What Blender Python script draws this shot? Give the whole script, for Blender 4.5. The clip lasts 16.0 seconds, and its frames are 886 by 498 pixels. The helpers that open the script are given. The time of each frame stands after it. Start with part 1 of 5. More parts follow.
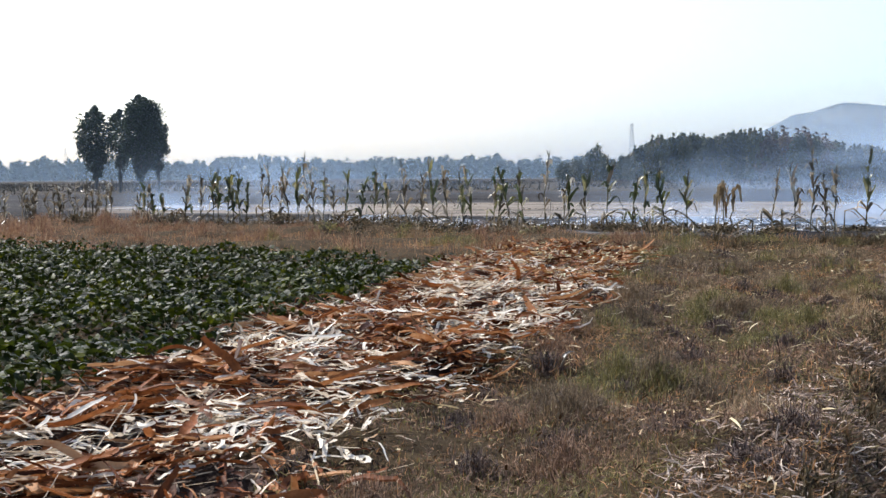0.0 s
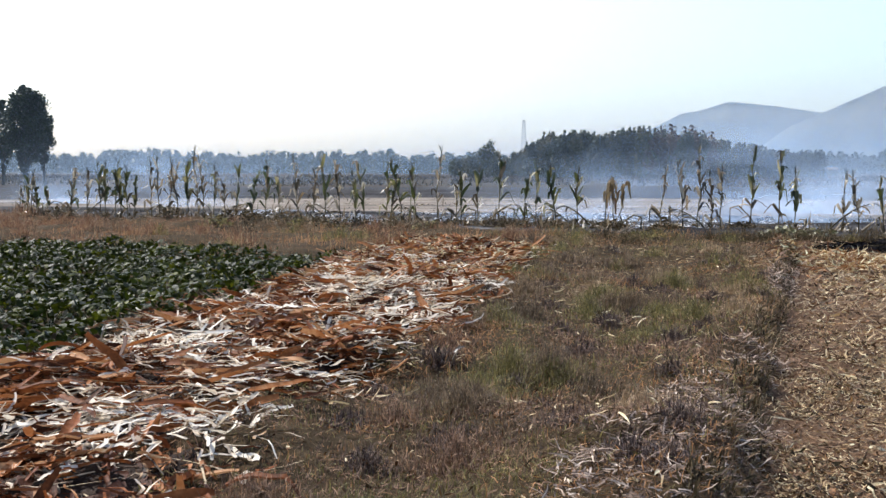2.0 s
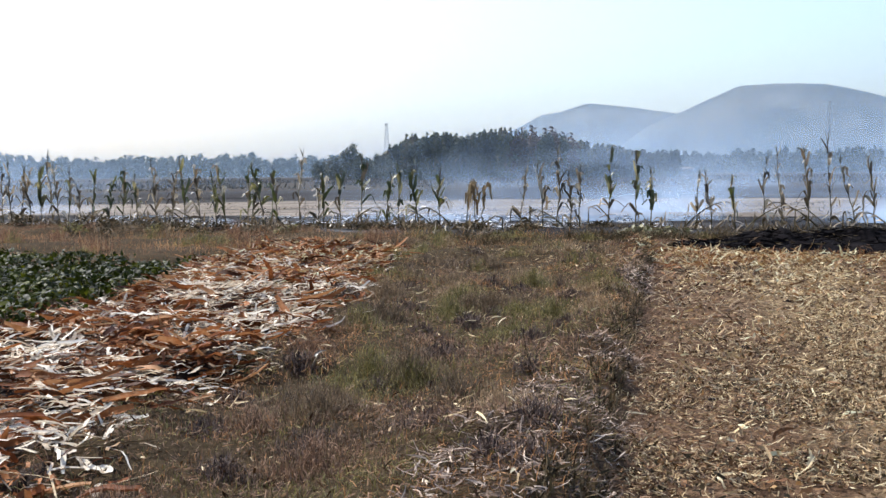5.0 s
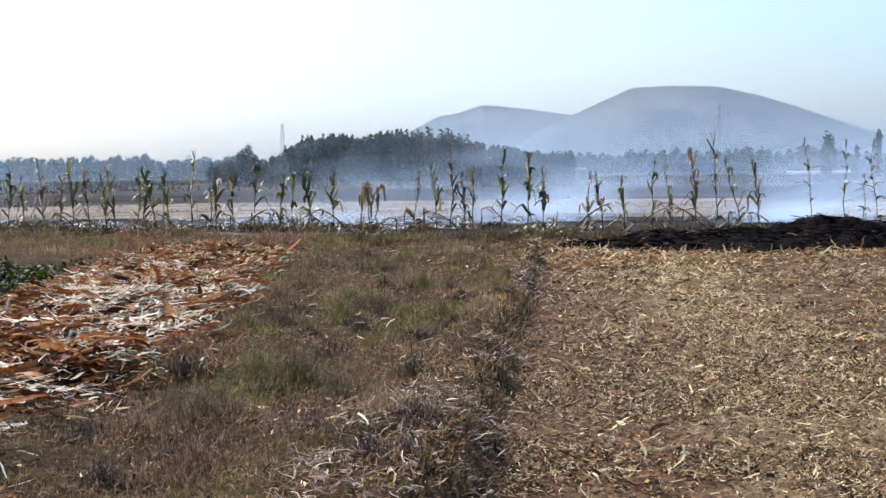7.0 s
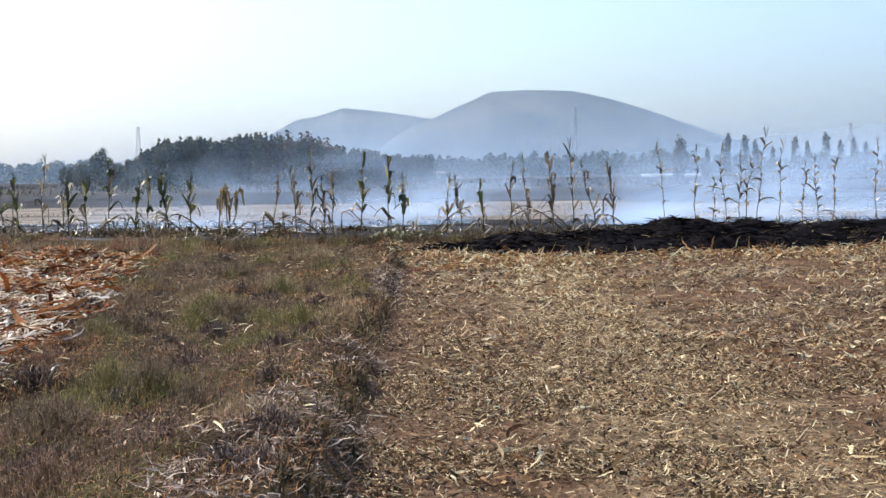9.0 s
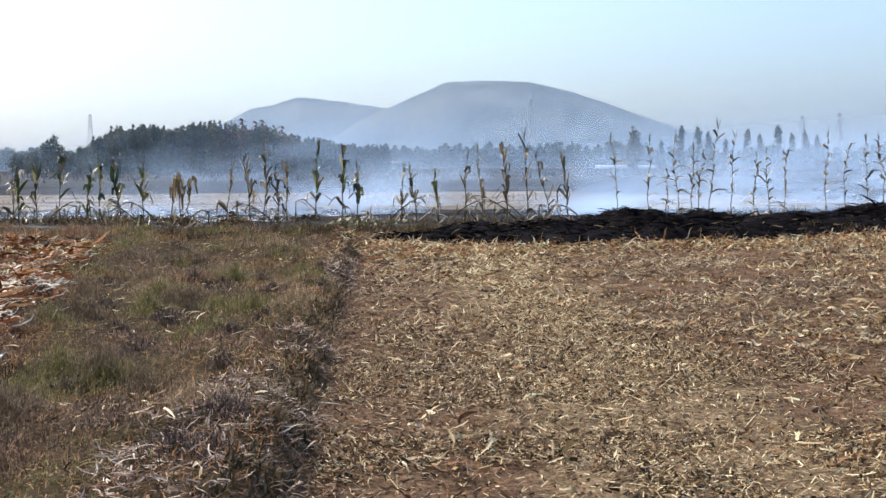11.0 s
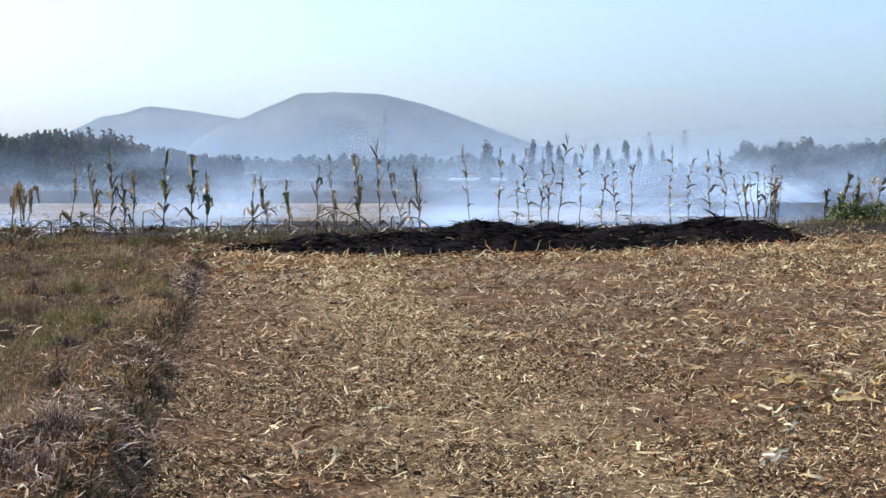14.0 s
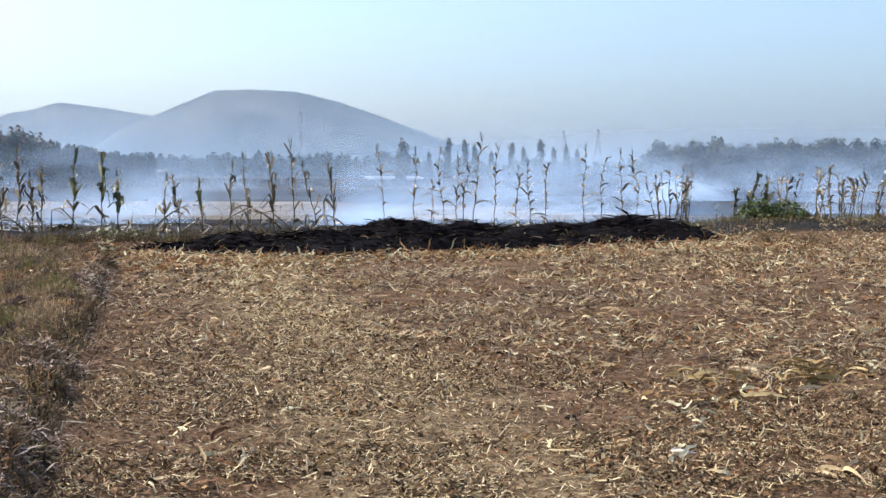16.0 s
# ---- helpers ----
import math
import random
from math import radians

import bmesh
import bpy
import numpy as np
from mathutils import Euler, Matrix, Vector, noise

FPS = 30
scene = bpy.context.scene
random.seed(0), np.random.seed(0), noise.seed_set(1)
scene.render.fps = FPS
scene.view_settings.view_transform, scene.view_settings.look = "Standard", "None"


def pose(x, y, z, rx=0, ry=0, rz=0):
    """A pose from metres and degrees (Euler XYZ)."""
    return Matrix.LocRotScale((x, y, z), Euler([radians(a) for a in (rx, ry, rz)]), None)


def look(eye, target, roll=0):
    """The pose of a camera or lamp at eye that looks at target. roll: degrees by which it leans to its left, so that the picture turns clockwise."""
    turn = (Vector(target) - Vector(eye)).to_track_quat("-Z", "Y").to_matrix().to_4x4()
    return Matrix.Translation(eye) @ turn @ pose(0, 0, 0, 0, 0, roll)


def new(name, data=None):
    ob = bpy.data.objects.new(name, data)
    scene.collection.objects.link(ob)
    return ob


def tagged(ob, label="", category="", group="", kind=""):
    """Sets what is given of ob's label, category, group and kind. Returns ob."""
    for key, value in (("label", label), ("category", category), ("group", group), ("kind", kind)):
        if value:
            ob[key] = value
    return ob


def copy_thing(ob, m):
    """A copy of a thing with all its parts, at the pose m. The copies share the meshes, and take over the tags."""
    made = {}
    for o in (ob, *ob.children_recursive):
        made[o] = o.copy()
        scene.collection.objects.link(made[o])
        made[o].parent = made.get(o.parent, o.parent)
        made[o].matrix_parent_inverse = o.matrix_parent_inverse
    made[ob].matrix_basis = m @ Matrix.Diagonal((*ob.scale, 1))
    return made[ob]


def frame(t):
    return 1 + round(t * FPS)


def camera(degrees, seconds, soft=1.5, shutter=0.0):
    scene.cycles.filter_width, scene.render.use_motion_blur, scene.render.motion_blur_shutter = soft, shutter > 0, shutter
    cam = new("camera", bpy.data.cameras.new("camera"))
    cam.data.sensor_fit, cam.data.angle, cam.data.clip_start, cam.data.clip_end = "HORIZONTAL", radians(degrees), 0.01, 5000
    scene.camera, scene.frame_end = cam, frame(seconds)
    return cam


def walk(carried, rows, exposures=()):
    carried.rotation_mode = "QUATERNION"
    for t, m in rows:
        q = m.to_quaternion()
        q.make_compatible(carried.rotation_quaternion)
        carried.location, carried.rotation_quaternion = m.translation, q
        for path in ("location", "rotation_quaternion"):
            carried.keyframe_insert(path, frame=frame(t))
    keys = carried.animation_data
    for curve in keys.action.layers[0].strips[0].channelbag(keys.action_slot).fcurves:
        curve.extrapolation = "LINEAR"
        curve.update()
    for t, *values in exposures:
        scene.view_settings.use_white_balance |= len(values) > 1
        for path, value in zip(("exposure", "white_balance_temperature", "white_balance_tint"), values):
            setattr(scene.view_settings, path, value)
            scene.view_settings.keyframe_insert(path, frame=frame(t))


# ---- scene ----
cam = camera(38.4, 16.0, soft=1.5)

# seconds, place (metres), yaw, pitch, roll (degrees)
PATH = [
    (0.0, 0.000, 0.000, 1.600, 0.00, -3.36, -0.34),
    (0.5, 0.003, 0.016, 1.599, -1.40, -3.25, 0.06),
    (1.0, 0.009, 0.031, 1.601, -3.23, -2.88, 0.16),
    (1.5, 0.013, 0.044, 1.603, -4.07, -3.00, -0.04),
    (2.0, 0.012, 0.047, 1.595, -4.83, -3.58, 0.11),
    (2.5, 0.019, 0.057, 1.593, -4.60, -3.48, 0.38),
    (3.0, 0.010, 0.055, 1.595, -3.90, -3.16, 0.55),
    (3.5, 0.020, 0.053, 1.595, -3.76, -3.20, 0.54),
    (4.0, 0.029, 0.053, 1.593, -4.46, -3.75, -0.01),
    (4.5, 0.044, 0.055, 1.594, -7.78, -3.64, -0.46),
    (7.0, 0.137, -0.036, 1.604, -15.54, -3.47, -0.62),
    (7.5, 0.160, -0.047, 1.611, -16.58, -3.57, -0.75),
    (8.0, 0.167, -0.054, 1.607, -18.78, -3.58, -0.58),
    (8.5, 0.161, -0.038, 1.611, -20.70, -3.38, -0.72),
    (11.0, 0.170, -0.055, 1.592, -23.83, -3.85, -0.31),
    (11.5, 0.169, -0.051, 1.592, -25.18, -3.93, -0.44),
    (12.0, 0.183, -0.047, 1.598, -26.74, -3.26, 0.00),
    (12.5, 0.201, -0.041, 1.597, -28.06, -2.97, -0.06),
    (13.0, 0.231, -0.015, 1.591, -28.93, -2.93, -0.23),
    (13.5, 0.235, -0.016, 1.591, -29.31, -3.04, -0.32),
    (14.0, 0.251, -0.012, 1.588, -30.41, -3.32, 0.19),
    (14.5, 0.266, 0.009, 1.584, -31.06, -3.51, 0.11),
    (15.0, 0.275, 0.006, 1.583, -32.42, -3.35, 0.51),
    (15.5, 0.286, 0.003, 1.584, -33.59, -3.36, 0.48),
    (16.0, 0.294, 0.000, 1.587, -34.19, -3.38, 0.31),
]
walk(cam, [(t, pose(x, y, z, 0, 0, yaw) @ pose(0, 0, 0, 90 + pitch) @ pose(0, 0, 0, 0, 0, roll))
           for t, x, y, z, yaw, pitch, roll in PATH],
     exposures=[(0.0, 0.8, 5800, 10), (16.0, 0.8, 5800, 10)])

# ---- light ----
SUN_AZIMUTH, SUN_HEIGHT = -36.0, 43.0          # degrees from +y towards +x, degrees above the horizon
world = bpy.data.worlds.new("hazy_sky")
scene.world = world
world.use_nodes = True
wn, wl = world.node_tree.nodes, world.node_tree.links
sky = wn.new("ShaderNodeTexSky")
sky.sky_type, sky.sun_disc = "NISHITA", False
sky.sun_elevation, sky.sun_rotation = radians(SUN_HEIGHT), radians(SUN_AZIMUTH)
sky.altitude, sky.air_density, sky.dust_density, sky.ozone_density = 100, 1.0, 2.5, 1.0
wl.new(sky.outputs["Color"], wn["Background"].inputs["Color"])
wn["Background"].inputs["Strength"].default_value = 0.14
sun = new("sun", bpy.data.lights.new("sun", "SUN"))
sun.data.energy, sun.data.angle, sun.data.color = 4.3, radians(0.6), (1.0, 0.91, 0.78)
sa, se = radians(SUN_AZIMUTH), radians(SUN_HEIGHT)
sun.matrix_world = look((100 * math.sin(sa) * math.cos(se), 100 * math.cos(sa) * math.cos(se), 100 * math.sin(se)), (0, 0, 0))


# ---- materials ----
def nodes_of(name):
    m = bpy.data.materials.new(name)
    m.use_nodes = True
    nt = m.node_tree
    return m, nt, nt.nodes, nt.links, nt.nodes["Principled BSDF"]


def math_node(nt, op, a, b=None, clamp=False):
    n = nt.nodes.new("ShaderNodeMath")
    n.operation, n.use_clamp = op, clamp
    for i, v in enumerate((a, b)):
        if v is None:
            continue
        if isinstance(v, (int, float)):
            n.inputs[i].default_value = v
        else:
            nt.links.new(v, n.inputs[i])
    return n.outputs[0]


def noise_node(nt, scale, detail=4, rough=0.55, stretch=None, warp=0.0, turn=0.0):
    tc = nt.nodes.new("ShaderNodeTexCoord")
    n = nt.nodes.new("ShaderNodeTexNoise")
    n.inputs["Scale"].default_value, n.inputs["Detail"].default_value = scale, detail
    n.inputs["Roughness"].default_value, n.inputs["Distortion"].default_value = rough, warp
    if stretch:
        mp = nt.nodes.new("ShaderNodeMapping")
        mp.inputs["Scale"].default_value = stretch
        mp.inputs["Rotation"].default_value = (0, 0, radians(turn))
        nt.links.new(tc.outputs["Object"], mp.inputs["Vector"])
        nt.links.new(mp.outputs["Vector"], n.inputs["Vector"])
    else:
        nt.links.new(tc.outputs["Object"], n.inputs["Vector"])
    return n.outputs["Fac"]


def ramp_node(nt, fac, stops):
    r = nt.nodes.new("ShaderNodeValToRGB")
    el = r.color_ramp.elements
    while len(el) < len(stops):
        el.new(0.5)
    for e, (p, c) in zip(el, stops):
        e.position, e.color = p, (*c, 1)
    nt.links.new(fac, r.inputs["Fac"])
    return r.outputs["Color"]


def mix_node(nt, fac, a, b):
    n = nt.nodes.new("ShaderNodeMix")
    n.data_type = "RGBA"
    for sock, v in ((n.inputs[0], fac), (n.inputs[6], a), (n.inputs[7], b)):
        if isinstance(v, (int, float)):
            sock.default_value = v
        elif isinstance(v, tuple):
            sock.default_value = (*v, 1)
        else:
            nt.links.new(v, sock)
    return n.outputs[2]


RECIPES, SINGLES = {}, {}


def single_of(mat):
    """The same surface for pieces that are objects of their own: varied from object to object."""
    if mat.name not in SINGLES:
        r = dict(RECIPES[mat.name])
        r["each"], r["island"], r["name"] = r["island"] or 0.6, 0.0, mat.name + "_piece"
        SINGLES[mat.name] = material(**r)
    return SINGLES[mat.name]


def material(name, stops, scale, rough=0.8, bump=0.3, island=0.0, each=0.0, through_light=0.0, gloss=0.15, metal=0.0):
    """Colour from two scales of noise and a random value for each piece, through a ramp; bump from the finer noise."""
    RECIPES[name] = dict(name=name, stops=stops, scale=scale, rough=rough, bump=bump, island=island, each=each, through_light=through_light, gloss=gloss, metal=metal)
    m, nt, nd, ln, bsdf = nodes_of(name)
    coarse, fine = noise_node(nt, scale), noise_node(nt, scale * 9, 3)
    fac = math_node(nt, "ADD", math_node(nt, "MULTIPLY", coarse, 0.65), math_node(nt, "MULTIPLY", fine, 0.35))
    fac = math_node(nt, "ADD", math_node(nt, "MULTIPLY", math_node(nt, "SUBTRACT", fac, 0.5), 1.6), 0.5)
    if island:
        g = nd.new("ShaderNodeNewGeometry")
        fac = math_node(nt, "ADD", fac, math_node(nt, "MULTIPLY", math_node(nt, "SUBTRACT", g.outputs["Random Per Island"], 0.5), island))
    if each:
        o = nd.new("ShaderNodeObjectInfo")
        fac = math_node(nt, "ADD", fac, math_node(nt, "MULTIPLY", math_node(nt, "SUBTRACT", o.outputs["Random"], 0.5), each))
    colour = ramp_node(nt, fac, stops)
    ln.new(colour, bsdf.inputs["Base Color"])
    bsdf.inputs["Roughness"].default_value, bsdf.inputs["Metallic"].default_value = rough, metal
    bsdf.inputs["Specular IOR Level"].default_value = gloss
    if bump:
        b = nd.new("ShaderNodeBump")
        b.inputs["Strength"].default_value, b.inputs["Distance"].default_value = bump, 0.3 / scale
        ln.new(fine, b.inputs["Height"])
        ln.new(b.outputs["Normal"], bsdf.inputs["Normal"])
    if through_light:
        tr, mx = nd.new("ShaderNodeBsdfTranslucent"), nd.new("ShaderNodeMixShader")
        ln.new(colour, tr.inputs["Color"])
        mx.inputs[0].default_value = through_light
        ln.new(bsdf.outputs[0], mx.inputs[1])
        ln.new(tr.outputs[0], mx.inputs[2])
        ln.new(mx.outputs[0], nd["Material Output"].inputs["Surface"])
    return m


def airy(name, colour, thick, scale, stretch, low, high, warp=1.0):
    """Smoke or hazy air: lit from both sides, its density from noise and from the 'soft' value of the sheet."""
    m, nt, nd, ln, bsdf = nodes_of(name)
    nd.remove(bsdf)
    n = noise_node(nt, scale, 6, 0.55, stretch, warp)
    mr = nd.new("ShaderNodeMapRange")
    mr.interpolation_type = "SMOOTHSTEP"
    mr.inputs["From Min"].default_value, mr.inputs["From Max"].default_value = low, high
    ln.new(n, mr.inputs["Value"])
    at = nd.new("ShaderNodeAttribute")
    at.attribute_name = "soft"
    dens = math_node(nt, "MULTIPLY", math_node(nt, "MULTIPLY", mr.outputs[0], at.outputs["Fac"]), thick, True)
    di, tl, tp = nd.new("ShaderNodeBsdfDiffuse"), nd.new("ShaderNodeBsdfTranslucent"), nd.new("ShaderNodeBsdfTransparent")
    both, mx = nd.new("ShaderNodeMixShader"), nd.new("ShaderNodeMixShader")
    for b in (di, tl):
        b.inputs["Color"].default_value = (*colour, 1)
    ln.new(di.outputs[0], both.inputs[1])
    ln.new(tl.outputs[0], both.inputs[2])
    both.inputs[0].default_value = 0.75
    ln.new(dens, mx.inputs[0])
    ln.new(tp.outputs[0], mx.inputs[1])
    ln.new(both.outputs[0], mx.inputs[2])
    ln.new(mx.outputs[0], nd["Material Output"].inputs["Surface"])
    return m


def ground_material():
    m, nt, nd, ln, bsdf = nodes_of("farmland_soil")

    def mask(name, spread=0.5, scale=1.2):
        a = nd.new("ShaderNodeAttribute")
        a.attribute_name = name
        n = math_node(nt, "MULTIPLY", math_node(nt, "SUBTRACT", noise_node(nt, scale, 5, 0.6), 0.5), spread)
        mr = nd.new("ShaderNodeMapRange")
        mr.interpolation_type = "SMOOTHSTEP"
        mr.inputs["From Min"].default_value, mr.inputs["From Max"].default_value = 0.35, 0.65
        ln.new(math_node(nt, "ADD", a.outputs["Fac"], n), mr.inputs["Value"])
        return mr.outputs[0]

    big, mid, fine, crumb = noise_node(nt, 0.35, 4), noise_node(nt, 3.0, 5, 0.6), noise_node(nt, 45.0, 4, 0.75), noise_node(nt, 13.0, 3, 0.65)
    grain = math_node(nt, "ADD", math_node(nt, "MULTIPLY", mid, 0.3), math_node(nt, "MULTIPLY", fine, 0.4))
    grain = math_node(nt, "ADD", grain, math_node(nt, "MULTIPLY", crumb, 0.3))
    soil = ramp_node(nt, grain, [(0.4, (0.026, 0.015, 0.009)), (0.5, (0.105, 0.06, 0.035)), (0.6, (0.21, 0.128, 0.076))])
    pale = ramp_node(nt, grain, [(0.4, (0.042, 0.028, 0.015)), (0.5, (0.17, 0.117, 0.065)), (0.6, (0.33, 0.24, 0.138))])
    field = mix_node(nt, math_node(nt, "MULTIPLY", math_node(nt, "ADD", mask("straw", 0.9, 1.6), math_node(nt, "MULTIPLY", big, 0.4)), 0.75, True), soil, pale)
    verge = ramp_node(nt, grain, [(0.36, (0.02, 0.014, 0.008)), (0.52, (0.055, 0.038, 0.02)), (0.66, (0.11, 0.078, 0.04))])
    streak = noise_node(nt, 0.16, 7, 0.7, (0.5, 2.6, 1.0), 0.5, 25)
    burnt = ramp_node(nt, math_node(nt, "ADD", math_node(nt, "MULTIPLY", streak, 0.7), math_node(nt, "MULTIPLY", grain, 0.3)),
                      [(0.4, (0.01, 0.0095, 0.0095)), (0.5, (0.03, 0.028, 0.028)), (0.6, (0.08, 0.076, 0.074)), (0.72, (0.4, 0.39, 0.38))])
    bare = ramp_node(nt, math_node(nt, "ADD", math_node(nt, "MULTIPLY", streak, 0.6), math_node(nt, "MULTIPLY", grain, 0.4)),
                     [(0.38, (0.03, 0.027, 0.025)), (0.45, (0.14, 0.118, 0.096)), (0.56, (0.26, 0.22, 0.175)), (0.66, (0.44, 0.41, 0.37))])
    far = ramp_node(nt, noise_node(nt, 0.03, 6, 0.6, (1.0, 4.0, 1.0)),
                    [(0.35, (0.022, 0.017, 0.012)), (0.5, (0.052, 0.038, 0.025)), (0.62, (0.033, 0.03, 0.018)), (0.75, (0.085, 0.06, 0.038))])
    colour = mix_node(nt, mask("verge"), field, verge)
    colour = mix_node(nt, mask("far", 0.3, 0.1), colour, far)
    colour = mix_node(nt, mask("burnt", 0.7, 0.25), colour, burnt)
    colour = mix_node(nt, mask("bare", 0.8, 0.12), colour, bare)
    ln.new(colour, bsdf.inputs["Base Color"])
    bsdf.inputs["Roughness"].default_value, bsdf.inputs["Specular IOR Level"].default_value = 0.95, 0.03
    b = nd.new("ShaderNodeBump")
    b.inputs["Strength"].default_value, b.inputs["Distance"].default_value = 0.9, 0.06
    ln.new(grain, b.inputs["Height"])
    ln.new(b.outputs["Normal"], bsdf.inputs["Normal"])
    return m


M_GROUND = ground_material()
M_STRAW = material("chopped_straw", [(0.1, (0.159, 0.102, 0.0526)), (0.4, (0.394, 0.272, 0.134)), (0.65, (0.574, 0.436, 0.23)), (0.95, (0.765, 0.655, 0.402))], 6, 0.6, 0.2, island=0.8, through_light=0.15)
M_REDSTRAW = material("rusty_husk_litter", [(0.15, (0.118, 0.0512, 0.0198)), (0.45, (0.294, 0.145, 0.0551)), (0.75, (0.426, 0.282, 0.118)), (0.95, (0.588, 0.564, 0.355))], 5, 0.55, 0.2, island=1.0, through_light=0.2)
M_BROWN = material("brown_leaf_litter", [(0.1, (0.0358, 0.0162, 0.00632)), (0.5, (0.107, 0.0516, 0.019)), (0.9, (0.203, 0.108, 0.0422))], 6, 0.7, 0.2, island=1.0)
M_GREYSTRAW = material("weathered_grey_stems", [(0.15, (0.05, 0.0355, 0.0211)), (0.5, (0.191, 0.132, 0.077)), (0.85, (0.481, 0.372, 0.224))], 6, 0.7, 0.2, island=1.0)
M_HUSK = material("dry_maize_leaf", [(0.1, (0.0554, 0.0179, 0.00748)), (0.4, (0.198, 0.0598, 0.0172)), (0.6, (0.293, 0.112, 0.0359)), (0.8, (0.372, 0.232, 0.12)), (0.92, (0.554, 0.433, 0.307)), (1.0, (0.649, 0.546, 0.427))], 3, 0.6, 0.12, island=1.3, through_light=0.2, gloss=0.05)
M_GRASS = material("dry_grass", [(0.1, (0.0738, 0.039, 0.0178)), (0.35, (0.213, 0.111, 0.0457)), (0.55, (0.325, 0.171, 0.0694)), (0.75, (0.472, 0.239, 0.099)), (0.95, (0.709, 0.405, 0.188))], 1.1, 0.7, 0, island=0.7, through_light=0.3)
M_GREENGRASS = material("olive_grass", [(0.1, (0.0469, 0.0424, 0.0152)), (0.45, (0.135, 0.119, 0.0407)), (0.75, (0.241, 0.198, 0.0701)), (0.95, (0.427, 0.345, 0.137))], 0.9, 0.65, 0, island=0.7, through_light=0.3)
M_REDGRASS = material("russet_grass", [(0.1, (0.0706, 0.0344, 0.0207)), (0.45, (0.192, 0.0986, 0.0586)), (0.75, (0.297, 0.176, 0.0948)), (0.95, (0.425, 0.31, 0.171))], 0.8, 0.7, 0, island=0.7, through_light=0.4)
M_BEAN = material("crop_leaf", [(0.1, (0.00877, 0.0122, 0.00152)), (0.45, (0.0164, 0.0234, 0.00253)), (0.75, (0.0295, 0.0402, 0.00297)), (0.93, (0.082, 0.0861, 0.0051))], 0.8, 0.5, 0.15, island=0.85, through_light=0.3, gloss=0.07)
M_STEM = material("maize_stem", [(0.2, (0.0292, 0.0232, 0.0122)), (0.5, (0.0975, 0.0744, 0.0324)), (0.85, (0.205, 0.158, 0.081))], 4, 0.6, 0.2, each=0.5)
M_CORNGREEN = material("fading_green_maize_leaf", [(0.1, (0.0244, 0.0335, 0.01)), (0.4, (0.061, 0.0711, 0.0185)), (0.7, (0.122, 0.117, 0.0358)), (0.95, (0.325, 0.276, 0.129))], 3, 0.32, 0.2, each=0.9, through_light=0.35, gloss=0.6)
M_CORNDRY = material("bleached_maize_leaf", [(0.1, (0.0497, 0.0379, 0.0232)), (0.4, (0.166, 0.118, 0.065)), (0.7, (0.347, 0.27, 0.167)), (0.95, (0.564, 0.49, 0.371))], 3, 0.34, 0.2, each=1.0, through_light=0.25, gloss=0.5)
M_CHAR = material("charred_stalks", [(0.2, (0.00346, 0.00313, 0.00324)), (0.6, (0.00806, 0.00679, 0.00702)), (0.95, (0.0288, 0.0235, 0.0227))], 5, 0.75, 0.5, island=0.6, gloss=0.01)
M_TUSSOCKSHADE = material("dead_dark_weed", [(0.1, (0.0245, 0.0173, 0.0144)), (0.5, (0.0816, 0.0557, 0.045)), (0.9, (0.224, 0.154, 0.119))], 3, 0.85, 0, island=0.7)
M_BARK = material("tree_bark", [(0.25, (0.04, 0.033, 0.026)), (0.6, (0.1, 0.085, 0.065)), (0.85, (0.17, 0.15, 0.12))], 4, 0.9, 0.6)
M_POPLAR = material("poplar_leaves", [(0.1, (0.0102, 0.0166, 0.00734)), (0.5, (0.0205, 0.032, 0.0122)), (0.9, (0.0448, 0.0608, 0.0214))], 0.6, 0.45, 0, island=0.6, through_light=0.25, gloss=0.5)
M_WOOD = material("wood_leaves", [(0.1, (0.0187, 0.0255, 0.00952)), (0.45, (0.0382, 0.0467, 0.0163)), (0.7, (0.068, 0.0638, 0.0238)), (0.92, (0.111, 0.0808, 0.034))], 0.25, 0.55, 0, island=0.5, each=0.5, through_light=0.2)
M_WOODBROWN = material("rusty_wood_leaves", [(0.1, (0.022, 0.014, 0.009)), (0.5, (0.06, 0.034, 0.02)), (0.9, (0.12, 0.075, 0.04))], 0.3, 0.6, 0, island=0.5, each=0.5, through_light=0.2)
M_PALESTEM = material("pale_dead_stem", [(0.1, (0.0643, 0.0429, 0.0316)), (0.45, (0.211, 0.141, 0.0998)), (0.75, (0.385, 0.284, 0.208)), (0.95, (0.569, 0.455, 0.35))], 5, 0.7, 0.2, island=1.0, through_light=0.1)
M_RUSTLEAF = material("rust_maize_leaf", [(0.1, (0.0531, 0.0184, 0.0077)), (0.45, (0.203, 0.0673, 0.0209)), (0.75, (0.34, 0.136, 0.0462)), (0.95, (0.446, 0.238, 0.11))], 3, 0.6, 0.12, island=1.1, through_light=0.2, gloss=0.05)
M_GOLDHUSK = material("golden_husk_leaf", [(0.15, (0.104, 0.068, 0.0255)), (0.5, (0.288, 0.2, 0.0765)), (0.85, (0.464, 0.352, 0.17))], 5, 0.6, 0.15, each=0.7, through_light=0.15, gloss=0.05)
M_LIMP = material("limp_brown_maize_leaf", [(0.1, (0.0525, 0.0302, 0.0132)), (0.5, (0.165, 0.104, 0.0462)), (0.9, (0.315, 0.223, 0.112))], 3, 0.5, 0.2, each=0.8, through_light=0.2)
M_STEEL = material("galvanised_steel", [(0.2, (0.2, 0.2, 0.2)), (0.8, (0.42, 0.42, 0.42))], 1, 0.5, 0, metal=0.6)
